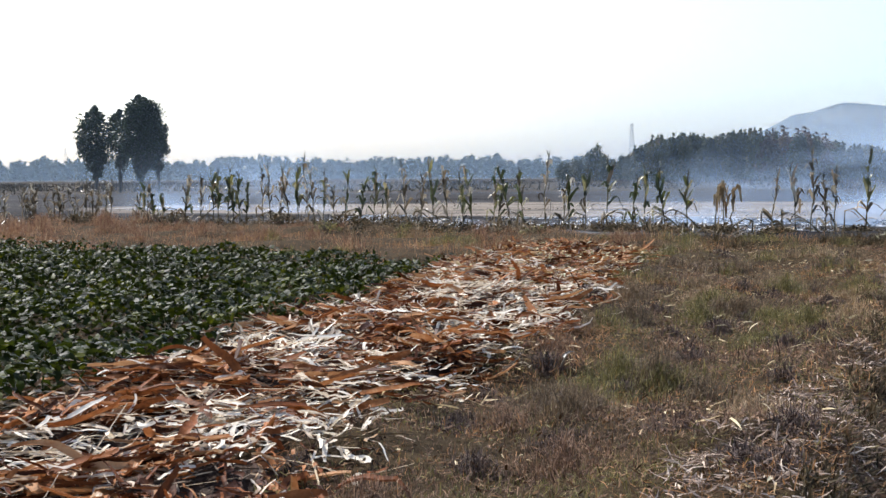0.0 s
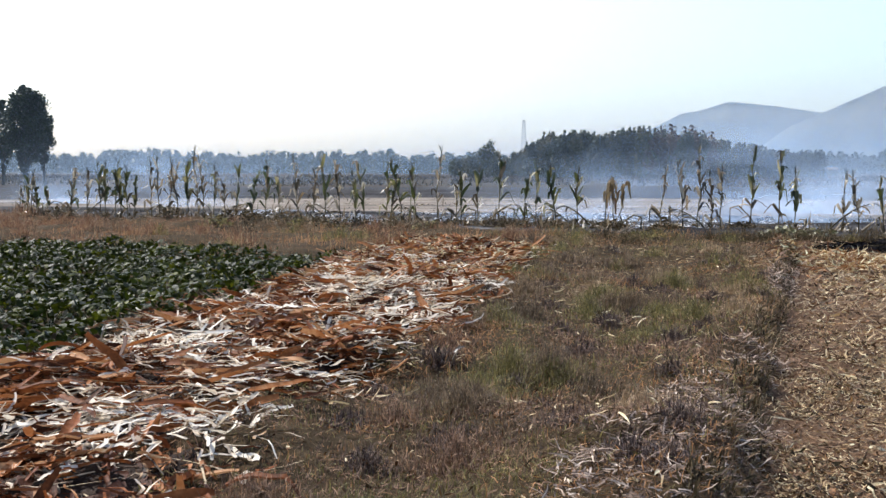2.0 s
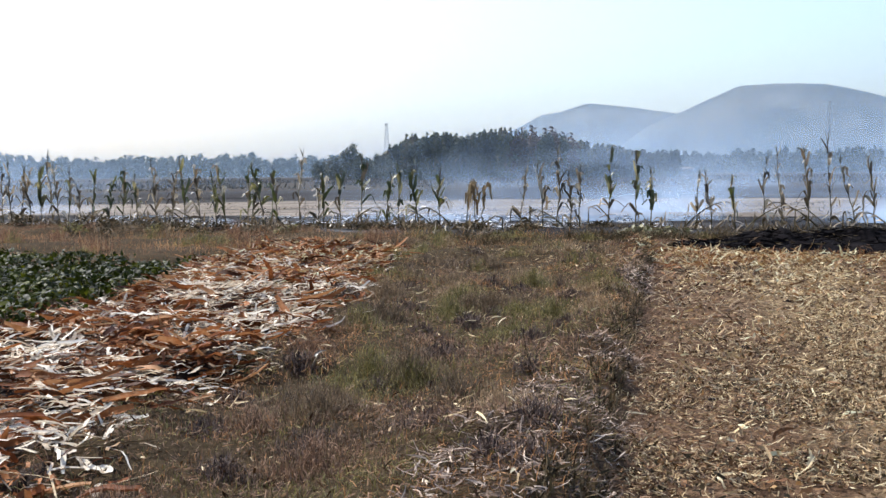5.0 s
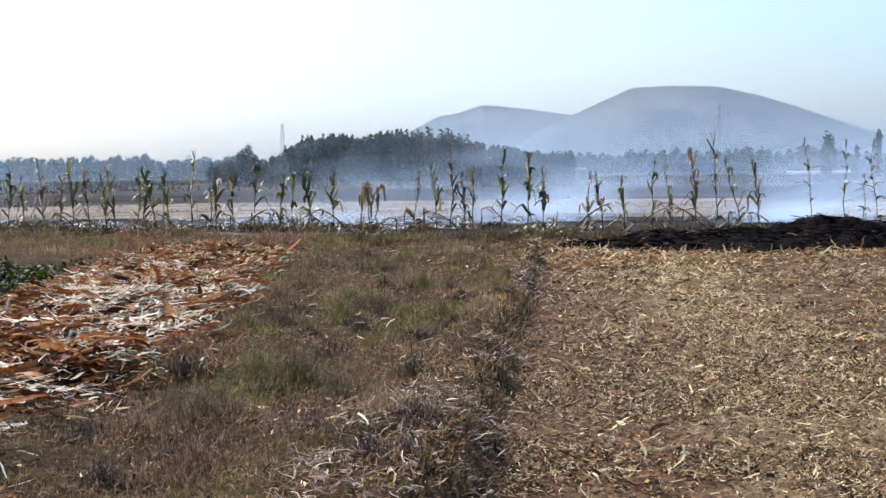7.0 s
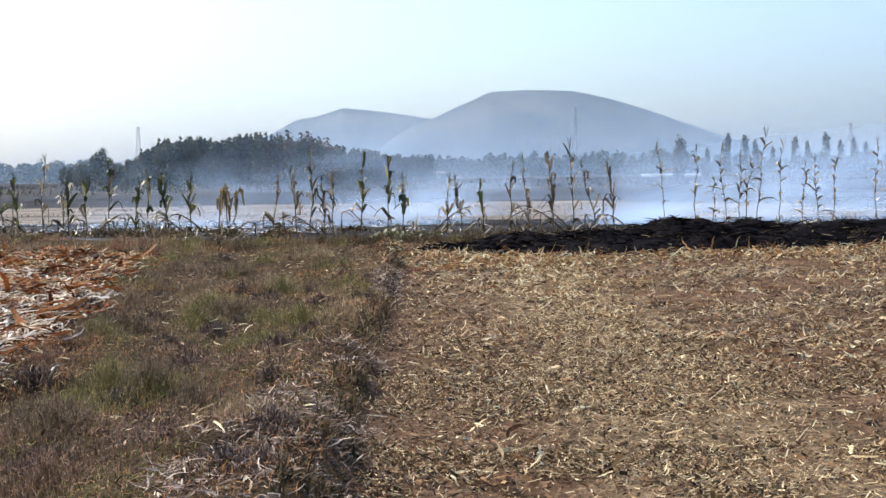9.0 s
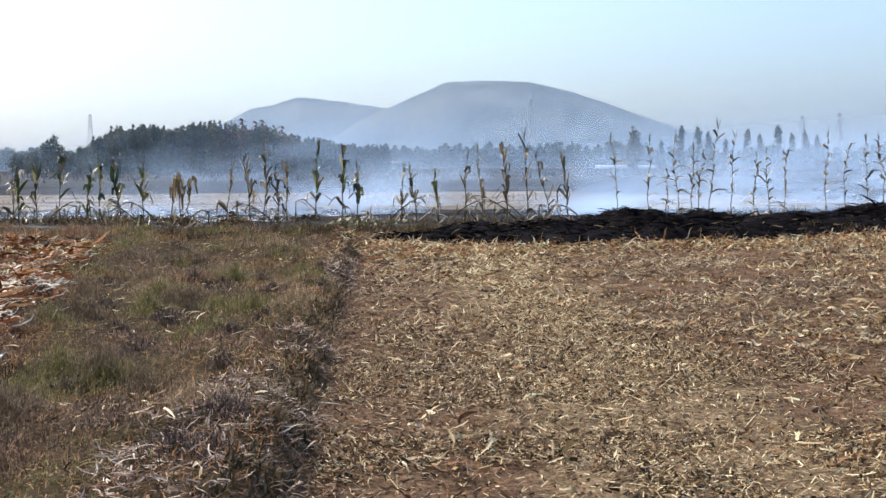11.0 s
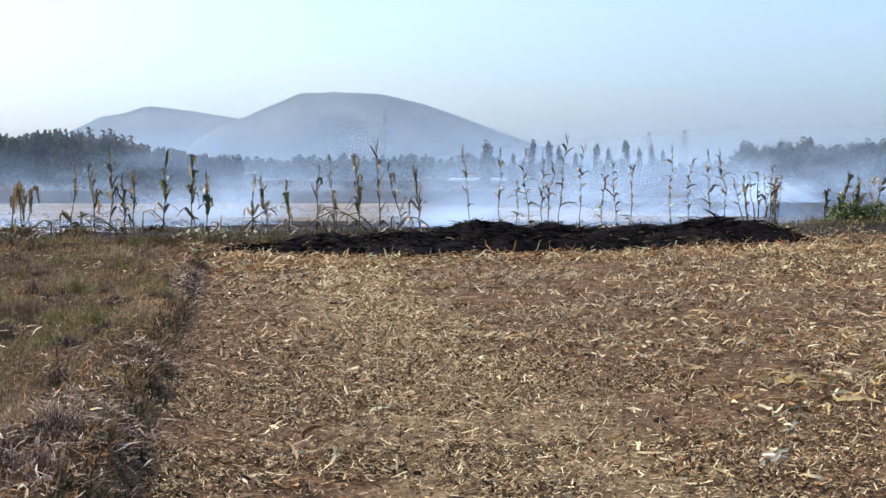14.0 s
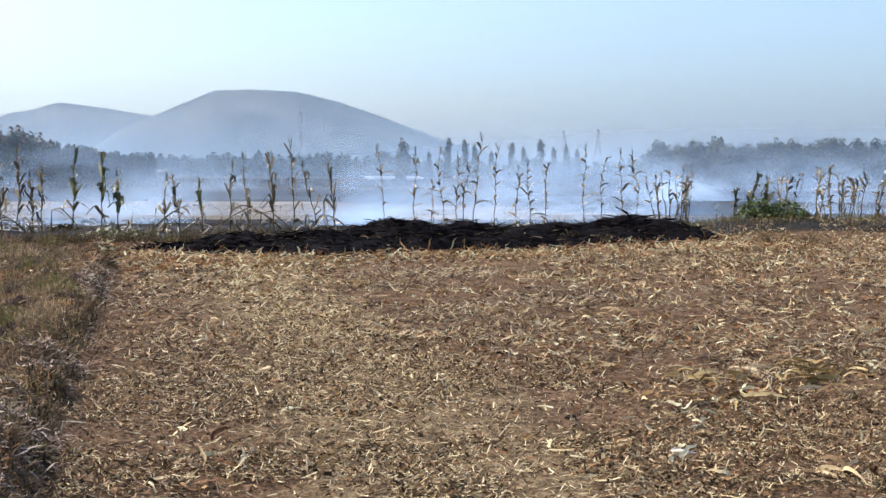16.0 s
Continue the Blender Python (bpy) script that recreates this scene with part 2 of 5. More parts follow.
M_HILL = material("hill_scrub", [(0.3, (0.036, 0.0425, 0.0368)), (0.5, (0.0792, 0.0808, 0.0683)), (0.72, (0.144, 0.136, 0.116))], 0.006, 0.95, 0)
M_PLASTIC = material("greenhouse_film", [(0.2, (0.259, 0.264, 0.268)), (0.8, (0.346, 0.35, 0.354))], 0.5, 0.35, 0)
M_PLASTER = material("whitewashed_plaster", [(0.2, (0.189, 0.18, 0.167)), (0.8, (0.279, 0.27, 0.252))], 0.8, 0.9, 0.1)
M_TILE = material("grey_roof_tile", [(0.2, (0.1, 0.09, 0.085)), (0.8, (0.2, 0.17, 0.15))], 2, 0.85, 0.3)
M_GAPSHADE = material("dark_leaf_mulch", [(0.2, (0.01, 0.006, 0.004)), (0.6, (0.034, 0.018, 0.01)), (0.9, (0.1, 0.055, 0.03))], 8, 0.9, 0.5)
M_SCRUB = material("brown_scrub", [(0.2, (0.03, 0.022, 0.014)), (0.6, (0.075, 0.052, 0.03)), (0.9, (0.12, 0.09, 0.05))], 0.3, 0.9, 0, island=0.6)
M_WEED = material("brittle_weed", [(0.1, (0.0252, 0.0195, 0.0104)), (0.5, (0.084, 0.0624, 0.0312)), (0.8, (0.168, 0.117, 0.0585)), (0.95, (0.35, 0.234, 0.13))], 1.5, 0.8, 0, island=0.8, through_light=0.2)
M_STRAWLEAF = material("pale_husk_leaf", [(0.15, (0.17, 0.101, 0.0462)), (0.5, (0.425, 0.296, 0.145)), (0.85, (0.612, 0.468, 0.264))], 5, 0.55, 0.15, each=0.7, through_light=0.2)
M_WHITEHUSK = material("white_husk", [(0.1, (0.419, 0.322, 0.22)), (0.5, (0.781, 0.681, 0.528)), (0.9, (0.865, 0.791, 0.651))], 6, 0.6, 0.1, island=0.7, through_light=0.22, gloss=0.06)
M_TUSSOCK = material("tussock_grass", [(0.1, (0.0647, 0.0466, 0.0298)), (0.45, (0.181, 0.129, 0.078)), (0.75, (0.31, 0.214, 0.121)), (0.95, (0.544, 0.393, 0.23))], 2, 0.8, 0, island=0.6, each=0.5, through_light=0.2)
M_MAUVE = material("dead_grey_stems", [(0.1, (0.0539, 0.0323, 0.021)), (0.5, (0.169, 0.101, 0.0622)), (0.9, (0.385, 0.239, 0.143))], 2, 0.8, 0, island=0.7, through_light=0.2)
M_ASH = material("white_ash", [(0.2, (0.3, 0.3, 0.3)), (0.6, (0.62, 0.62, 0.62)), (0.9, (0.8, 0.8, 0.8))], 4, 0.9, 0, island=0.7)
M_SMOKE = airy("field_smoke", (0.41, 0.535, 0.72), 1.0, 0.2, (0.5, 0.5, 0.9), 0.3, 0.67)
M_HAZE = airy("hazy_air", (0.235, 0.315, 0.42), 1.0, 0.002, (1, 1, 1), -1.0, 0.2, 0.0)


# ---- shapes ----
rng = np.random.default_rng(7)


def mesh_np(name, verts, faces, smooth=False):
    """A mesh from an (n, 3) array of corners and an (m, 3 or 4) array of faces."""
    verts, faces = np.asarray(verts, np.float32).reshape(-1, 3), np.asarray(faces, np.int32)
    me = bpy.data.meshes.new(name)
    n, k = faces.shape
    me.vertices.add(len(verts))
    me.vertices.foreach_set("co", verts.ravel())
    me.loops.add(n * k)
    me.loops.foreach_set("vertex_index", faces.ravel())
    me.polygons.add(n)
    me.polygons.foreach_set("loop_start", np.arange(0, n * k, k, dtype=np.int32))
    if smooth:
        me.polygons.foreach_set("use_smooth", np.ones(n, dtype=bool))
    me.update(calc_edges=True)
    return me


def put(name, verts, faces, mat, parent=None, smooth=False, at=None):
    me = mesh_np(name, verts, faces, smooth)
    me.materials.append(mat)
    ob = new(name, me)
    if parent is not None:
        ob.parent = parent
    if at is not None:
        ob.matrix_basis = at
    return ob


def joined(pieces):
    vs, fs, base = [], [], 0
    for v, f in pieces:
        vs.append(np.asarray(v, float).reshape(-1, 3))
        fs.append(np.asarray(f) + base)
        base += len(vs[-1])
    return np.concatenate(vs), np.concatenate(fs)


def strips(base, heading, length, width, lift, curl, segs=3, tip=0.15, lean=0.0, root=0.6, fold=0.0, sway=0.0, snap=0.0, crumple=0.0):
    """Many bent blades at once. base (n, 3); heading, lift and curl in radians; the blade starts at the angle lift over the ground and turns by curl.
    sway: the turn of its heading along the way; snap: the share of its length at which it is snapped over (0: bends evenly); crumple: uneven bends, radians.
    fold: how deep the middle lies under the edges, in widths (three corners across instead of two)."""
    n = len(base)
    f = lambda v: np.broadcast_to(np.asarray(v, float), (n,)).copy()
    heading, length, width, lift, curl, lean, sway = f(heading), f(length), f(width), f(lift), f(curl), f(lean), f(sway)
    k = np.arange(segs + 1) / segs
    mid = k[None, :-1] + 0.5 / segs
    ang = lift[:, None] + curl[:, None] * (ss(snap - 0.1, snap + 0.1, mid) if snap else mid)
    if crumple:
        ang = ang + rng.normal(size=ang.shape) * crumple
    step = (length / segs)[:, None]
    rise = np.concatenate([np.zeros((n, 1)), np.cumsum(np.sin(ang) * step, 1)], 1)
    turn = heading[:, None] + sway[:, None] * (mid - 0.3)
    if crumple:
        turn = turn + rng.normal(size=turn.shape) * crumple * 0.8
    runs = [np.concatenate([np.zeros((n, 1)), np.cumsum(np.cos(ang) * step * g(turn), 1)], 1) for g in (np.cos, np.sin)]
    c = np.stack([base[:, None, 0] + runs[0], base[:, None, 1] + runs[1], base[:, None, 2] + rise], 2)
    side = np.stack([-np.sin(heading) * np.cos(lean) - np.sin(lift) * np.cos(heading) * np.sin(lean), np.cos(heading) * np.cos(lean) - np.sin(lift) * np.sin(heading) * np.sin(lean), np.cos(lift) * np.sin(lean)], 1)[:, None, :]
    prof = np.where(k < 0.35, root + (1 - root) * k / 0.35, 1 - (1 - tip) * np.clip((k - 0.35) / 0.65, 0, 1) ** 1.5)
    w = (width[:, None] * prof[None, :])[:, :, None] * 0.5
    if fold:
        down = np.zeros_like(c)
        down[:, :, 2] = -(width[:, None] * prof[None, :]) * fold
        v = np.stack([c - side * w, c + down, c + side * w], 2)
        cols = 3
    else:
        v = np.stack([c - side * w, c + side * w], 2)
        cols = 2
    i = (np.arange(n) * (segs + 1) * cols)[:, None, None] + (np.arange(segs) * cols)[None, :, None] + np.arange(cols - 1)[None, None, :]
    i = i.ravel()
    return v.reshape(-1, 3), np.stack([i, i + 1, i + cols + 1, i + cols], 1)


def tube(points, radii, sides=6):
    """A tapered tube along a list of points."""
    p, r = np.asarray(points, float), np.asarray(radii, float)
    d = np.gradient(p, axis=0)
    d /= np.linalg.norm(d, axis=1)[:, None]
    ref = np.where(np.abs(d[:, 2:3]) > 0.9, np.array([[1.0, 0, 0]]), np.array([[0, 0, 1.0]]))
    a = np.cross(d, ref)
    a /= np.linalg.norm(a, axis=1)[:, None]
    b = np.cross(d, a)
    t = np.arange(sides) * 2 * np.pi / sides
    v = p[:, None] + r[:, None, None] * (np.cos(t)[None, :, None] * a[:, None] + np.sin(t)[None, :, None] * b[:, None])
    q = []
    for k in range(len(p) - 1):
        for s in range(sides):
            q.append((k * sides + s, k * sides + (s + 1) % sides, (k + 1) * sides + (s + 1) % sides, (k + 1) * sides + s))
    return v.reshape(-1, 3), np.array(q)


def leaf_quads(centres, size, flat=0.0):
    """Small diamond leaves with random turns round the given centres."""
    n = len(centres)
    u = rng.normal(size=(n, 3))
    u[:, 2] *= 1 - flat
    u /= np.linalg.norm(u, axis=1)[:, None]
    w = np.cross(u, rng.normal(size=(n, 3)))
    w /= np.linalg.norm(w, axis=1)[:, None]
    s = (size * rng.uniform(0.6, 1.4, n))[:, None]
    v = np.stack([centres - u * s, centres - w * s * 0.55, centres + u * s, centres + w * s * 0.55], 1)
    return v.reshape(-1, 3), np.arange(4 * n).reshape(-1, 4)


def wave(x, y, cell, seed):
    """Smooth value noise between 0 and 1 over the plan."""
    r = np.random.default_rng(seed).random((64, 64))
    gx, gy = np.asarray(x) / cell + 31.7, np.asarray(y) / cell + 17.3
    ix, iy = np.floor(gx).astype(int), np.floor(gy).astype(int)
    fx, fy = gx - ix, gy - iy
    fx, fy = fx * fx * (3 - 2 * fx), fy * fy * (3 - 2 * fy)
    g = lambda a, b: r[a % 64, b % 64]
    return (g(ix, iy) * (1 - fx) + g(ix + 1, iy) * fx) * (1 - fy) + (g(ix, iy + 1) * (1 - fx) + g(ix + 1, iy + 1) * fx) * fy


def ss(a, b, x):
    t = np.clip((np.asarray(x, float) - a) / (b - a), 0, 1)
    return t * t * (3 - 2 * t)


# ---- plan ----
def row_y(x):            # the row of standing maize
    return 37.9 - 0.465 * np.asarray(x, float)


def edge_x(y):           # between the verge and the harvested field
    return -0.35 + 0.385 * np.asarray(y, float)


def heap_left(y):
    return -4.75 + 0.232 * np.asarray(y, float)


def heap_right(y):
    y = np.asarray(y, float)
    return np.interp(y, (-10, 6.2, 8.5, 10.0, 12.5, 40), (-2.2, -0.78, -0.45, 0.28, 1.12, 7.03))


def bean_back(x):
    return 21.2 - 0.58 * np.asarray(x, float)


def heap_height(x, y):
    l, r = heap_left(y), heap_right(y)
    u = np.clip((x - l) / np.maximum(r - l, 0.1), 0, 1)
    return (np.sin(u * np.pi) ** 0.7) * 0.1 * ss(27.0, 24.5, y) * (0.6 + 0.8 * wave(x, y, 1.3, 5))


def ground_z(x, y):
    x, y = np.asarray(x, float), np.asarray(y, float)
    near = ss(90, 50, np.hypot(x, y))
    rough = (wave(x, y, 0.7, 1) - 0.5) * 0.05 + (wave(x, y, 2.6, 2) - 0.5) * 0.07
    d = x - edge_x(y)
    verge = ss(0.3, -0.6, d) * ss(1.0, -0.2, y - row_y(x))
    lip = (0.11 * ss(0.1, -0.12, d) * ss(-2.2, -0.4, d) + 0.06 * np.exp(-((d + 0.3 + 0.25 * (wave(x, y, 0.6, 10) - 0.5)) / 0.2) ** 2)) * ss(27, 22, y) * (0.5 + wave(x, y, 0.5, 8))
    hump = ((wave(x, y, 1.1, 3) - 0.4) * 0.2 + (wave(x, y, 0.4, 9) - 0.5) * 0.07) * verge
    bank = 0.42 * np.exp(-((y - row_y(x) + 2.0) / 1.6) ** 2) * ss(23.0, 27.0, x)
    return (rough + lip + hump + bank) * near


# ---- ground ----
def spaced(fine_a, fine_b, step, far_a, far_b):
    mid = list(np.arange(fine_a, fine_b, step))
    up, dn, g = [], [], step
    v = fine_b
    while v < far_b:
        up.append(v)
        g *= 1.22
        v += g
    g, v = step, fine_a - step
    while v > far_a:
        dn.append(v)
        g *= 1.22
        v -= g
    return np.array([far_a] + dn[::-1] + mid + up + [far_b])


def build_ground():
    xs, ys = spaced(-14, 36, 0.2, -4500, 4500), spaced(-4, 36, 0.2, -4500, 4500)
    gx, gy = np.meshgrid(xs, ys, indexing="ij")
    z = ground_z(gx, gy)
    v = np.stack([gx, gy, z], 2).reshape(-1, 3)
    i = (np.arange(len(xs) - 1)[:, None] * len(ys) + np.arange(len(ys) - 1)[None, :]).ravel()
    ob = put("ground", v, np.stack([i, i + len(ys), i + len(ys) + 1, i + 1], 1), M_GROUND, smooth=True)
    x, y = v[:, 0], v[:, 1]
    back = y - row_y(x)
    masks = {
        "verge": np.maximum(ss(0.25, -0.5, x - edge_x(y)), ss(-4.5, -3.0, back)) * ss(6, 2, back),
        "burnt": ss(-1.2, 1.2, back + 4.2 * ss(-1, 7, x) - 0.6 * ss(9, 14, x)) * ss(126, 112, np.hypot(x, y)),
        "bare": ss(8, 14, back) * ss(78, 66, np.hypot(x, y)) * ss(44, 30, x) * ss(-26, -12, x) * 0.85,
        "far": ss(112, 126, np.hypot(x, y)),
        "straw": np.exp(-((x - edge_x(y) - 2.4) / 1.2) ** 2) * ss(2, 5, y),
    }
    for k, m in masks.items():
        a = ob.data.attributes.new(k, "FLOAT", "POINT")
        a.data.foreach_set("value", m.astype(np.float32))
    return tagged(ob, "brown farmland with stubble, scorched ash and distant fields", "ground", kind="structure")


build_ground()


# ---- distance: hills, far trees, pylons ----
def polar(az, d):
    return d * math.sin(radians(az)), d * math.cos(radians(az))


def hill(name, label, az, d, profile, depth):
    """A long hill across the view: profile gives (half-width angle, height in degrees of rise) along its crest, smoothed."""
    a = np.array([p[0] for p in profile], float)
    e = np.array([p[1] for p in profile], float)
    t = np.linspace(a[0], a[-1], 220)
    h = np.interp(t, a, e)
    for _ in range(1):
        h = np.convolve(np.pad(h, 2, "edge"), [0.1, 0.24, 0.32, 0.24, 0.1], "valid")
    h = d * np.tan(np.radians(h)) + 1.6
    u = np.linspace(-1, 1, 41)
    rows = []
    for k in u:
        dist = d + depth * k
        s = np.cos(k * np.pi / 2) ** 0.8
        x, y = dist * np.sin(np.radians(t)), dist * np.cos(np.radians(t))
        r = (wave(x, y, 170, 11) - 0.5) * 26 + (wave(x, y, 60, 12) - 0.5) * 9
        z = h * s * dist / d * (1 if k == 0 else 1) + r * (1 - s) * s * 2 + (wave(x, y, 25, 13) - 0.5) * 1.6
        rows.append(np.stack([x, y, np.where(np.abs(k) == 1, -3, z)], 1))
    v = np.stack(rows)
    m = len(t)
    i = (np.arange(40)[:, None] * m + np.arange(m - 1)[None, :]).ravel()
    ob = put(name, v.reshape(-1, 3), np.stack([i, i + 1, i + m + 1, i + m], 1), M_HILL, smooth=True)
    return tagged(ob, label, "hill")


hill("hill", "low rounded hill blue with haze", 17, 2900, [(8, -0.1), (11, 0.8), (14.2, 1.85), (15.4, 2.48), (16.2, 2.58), (17.4, 2.97), (19.3, 2.78), (21.4, 2.45), (25, 1.2), (28, -0.1)], 420)
hill("hill", "flat-topped hill with scrubby slopes in blue haze", 26, 2700, [(17, -0.1), (20, 1.9), (21.6, 2.55), (24.0, 3.62), (25.8, 3.68), (27.7, 3.6), (29.4, 3.2), (31.0, 2.68), (34.4, 1.42), (37, 0.75), (42, -0.1)], 480)


def crown_points(n, height, low, radius, pointed, clumps, base=0.12):
    """Leaf places gathered in clumps along rising limbs, with gaps between them."""
    out = []
    heads = []
    for _ in range(clumps):
        k = rng.random() ** 0.8
        z = low + (height - low) * k
        r = radius * (math.sin(math.pi * min(1, base + (1 - base) * k) ** pointed)) ** 0.8
        a = rng.random() * 2 * math.pi
        q = r * math.sqrt(rng.random())
        heads.append((q * math.cos(a), q * math.sin(a), z))
        s = radius * rng.uniform(0.16, 0.34) * (1.0 if base > 0.1 else max(0.3, min(1.0, 1.1 * r / radius)))
        p = np.clip(rng.normal(size=(n // clumps, 3)), -1.7, 1.7) * (s * 0.6, s * 0.6, s * 1.1)
        out.append(p + np.array(heads[-1]))
    return np.concatenate(out), heads


def tree(name, label, height, radius, low, leaves, leaf_size, mat, clumps, pointed=1.0, group="", trunk=0.14):
    top = new(name)
    c, heads = crown_points(leaves, height, low, radius, pointed, clumps, 0.03 if mat is M_POPLAR else 0.12)
    c[:, 2] = np.maximum(c[:, 2], low * 0.6)
    if name == "young_poplar" and mat is M_WOOD:          # slender leading shoots
        for _ in range(17):
            a, q, z = rng.uniform(0, 6.283), radius * 0.95 * math.sqrt(rng.random()), height * rng.uniform(0.66, 0.92)
            c = np.concatenate([c, np.stack([q * math.cos(a) + rng.normal(size=26) * 0.09, q * math.sin(a) + rng.normal(size=26) * 0.09, z + 1.8 * rng.random(26) ** 1.4], 1)])
    wob = rng.normal(size=(5, 2)) * 0.1
    pts = [(wob[k, 0] * k / 4, wob[k, 1] * k / 4, height * 0.9 * k / 4) for k in range(5)]
    tv = tube([(0, 0, -0.25)] + pts[1:], [trunk, trunk * 0.8, trunk * 0.6, trunk * 0.4, trunk * 0.12], 7)
    limbs = []
    for h in heads[:16 if mat is M_POPLAR else 5]:
        z0 = max(low * 0.7, h[2] - radius * 0.9)
        limbs.append(tube([(0, 0, z0), (h[0] * 0.4, h[1] * 0.4, z0 + (h[2] - z0) * 0.55), h], [trunk * 0.35, trunk * 0.25, trunk * 0.08], 5))
    bole = put("trunk", *joined([tv] + ([] if mat is M_POPLAR else limbs)), M_BARK, top, True)
    if mat is M_POPLAR:
        for b in limbs:
            put("limb", *b, M_BARK, bole, True)
    put("crown", *leaf_quads(c, leaf_size), mat, top)
    return tagged(top, label, "tree", group)


def plant_copy(ob, az, d, scale, tall=1.0, sink=0.0):
    x, y = polar(az, d)
    c = copy_thing(ob, pose(x, y, float(ground_z(x, y)) - sink, 0, 0, rng.uniform(0, 360)))
    c.scale = (scale, scale, scale * tall)
    return c


def place(ob, az, d):
    x, y = polar(az, d)
    ob.location = (x, y, float(ground_z(x, y)))
    return ob


def poplar_group():
    for az, d, h, r, low, n in ((-15.2, 124, 8.0, 1.7, 1.1, 7600), (-14.2, 128, 8.0, 1.2, 1.1, 4600),
                                (-13.3, 121, 8.8, 2.05, 1.2, 17000), (-12.55, 124, 7.1, 1.0, 1.5, 4200)):
        place(tree("poplar_tree", "tall dark green poplar standing alone in the field", h, r, low, n, 0.14, M_POPLAR, int(60 * r), 1.4, "poplars in the field", 0.17), az, d)


poplar_group()


def far_trees():
    kinds = [tree("broadleaf_tree", "hazy broadleaf tree in a distant belt", h, r, low, n, s, M_WOOD, k, p, "distant trees")
             for h, r, low, n, s, k, p in ((9.0, 3.0, 0.4, 900, 0.46, 34, 1.0), (8.0, 3.6, 0.2, 900, 0.44, 38, 1.2),
                                           (9.6, 2.3, 0.6, 900, 0.4, 30, 0.85), (7.0, 3.4, 0.1, 800, 0.46, 32, 1.3))]
    wood = [tree("young_poplar", "slender young poplar in a dense wood", h, r, low, n, s, M_WOOD, k, p, "trees of the wood")
            for h, r, low, n, s, k, p in ((8.0, 1.7, 0.3, 480, 0.37, 28, 0.8), (7.6, 1.4, 0.3, 440, 0.34, 24, 0.7), (7.2, 2.3, 0.2, 560, 0.42, 34, 1.0))]
    autumn = tree("young_poplar", "broad tree with rust-brown leaves in a dense wood", 8.2, 2.4, 0.3, 760, 0.36, M_WOODBROWN, 40, 1.0, "trees of the wood")
    place(autumn, 15.6, 243)
    # the belts along the horizon and below the hills
    leaves, stems = [], []
    for lo, hi, count, d0, d1, s0, s1 in ((-28, 13, 330, 480, 590, 0.66, 1.0), (17.5, 33, 95, 540, 640, 0.85, 1.15), (33, 60, 120, 560, 640, 0.7, 0.95)):
        for k in range(count):
            az = lo + (hi - lo) * k / (count - 1) + rng.uniform(-0.15, 0.15)
            d = rng.uniform(d0, d1)
            s = rng.uniform(s0, s1) * (0.82 + 0.35 * wave(az * 3, 0, 3, 21)) * d / 0.5 / (d0 + d1)
            x, y = polar(az, d)
            p = crown_points(140, 8.5 * s, 0.1, rng.uniform(2.3, 3.7) * s, rng.uniform(0.8, 1.3), 20)[0]
            p[:, 2] = np.maximum(p[:, 2], 0.1)
            leaves.append(p + (x, y, 0))
            stems.append(tube([(x, y, -0.2), (x, y, 3.0 * s), (x, y, 6.5 * s)], [0.2, 0.14, 0.05], 5))
    belt = put("tree_belt", *leaf_quads(np.concatenate(leaves), 1.05), M_WOOD)
    tagged(belt, "continuous belt of trees blue with distance", "trees", kind="stuff")
    tagged(put("belt_trunks", *joined(stems), M_BARK), "dark trunks of the distant tree belt", "trees", kind="stuff")
    # the wood
    for k in range(150):
        az = 8.4 + 12.9 * (k / 149) ** 1.15 + rng.uniform(-0.2, 0.2)
        d = rng.uniform(228, 262)
        s = float(np.interp(az, (8.4, 9.6, 12, 13.5, 15.5, 16.6, 17.1, 21.3), (0.66, 0.93, 0.98, 1.04, 1.02, 0.95, 0.8, 0.6))) * rng.uniform(0.72, 1.06)
        brown = 14.3 < az < 16.8
        plant_copy(autumn if brown and rng.random() < 0.75 else wood[2 if az > 16.8 else rng.integers(3)], az, d, s * d / 245)
    for k in range(22):
        plant_copy(kinds[rng.integers(4)], rng.uniform(5.2, 8.8), rng.uniform(255, 290), rng.uniform(0.38, 0.58))
    plant_copy(kinds[1], 6.9, 265, 0.7, 1.1)
    for az, s in ((18.8, 0.62), (19.3, 0.55), (19.9, 0.6), (20.4, 0.5), (20.9, 0.48)):
        plant_copy(kinds[rng.integers(4)], az, 290, s)
    # single trees beyond the smoke
    plant_copy(kinds[0], 32.4, 283, 0.62, 1.4)
    for az, s in ((34.5, 0.98), (35.2, 1.0), (35.6, 0.85), (37.3, 0.9), (37.8, 0.8), (38.6, 1.0), (39.2, 0.8), (39.7, 0.85), (40.2, 0.75), (36.4, 0.7), (33.6, 0.7)):
        plant_copy(kinds[2], az, 285 + rng.uniform(-8, 8), s * 0.68, 1.36)
    # the belt behind the smoking end of the row
    for k in range(100):
        az = 43.6 + 14 * k / 99 + rng.uniform(-0.15, 0.15)
        plant_copy(kinds[rng.integers(4)], az, rng.uniform(205, 230), rng.uniform(0.6, 0.74))
    for az, d, ob in ((44.2, 232, kinds[0]), (47, 234, kinds[1]), (50, 232, kinds[2]), (53, 235, kinds[3]), (11, 240, wood[0]), (13, 236, wood[1]), (15, 244, wood[2])):
        place(ob, az, d).scale = (0.64, 0.64, 0.64) if az > 40 else (0.9, 0.9, 0.9)


far_trees()


def bar_lines(lines, r):
    return joined([tube([a, b], [r, r], 4) for a, b in lines])


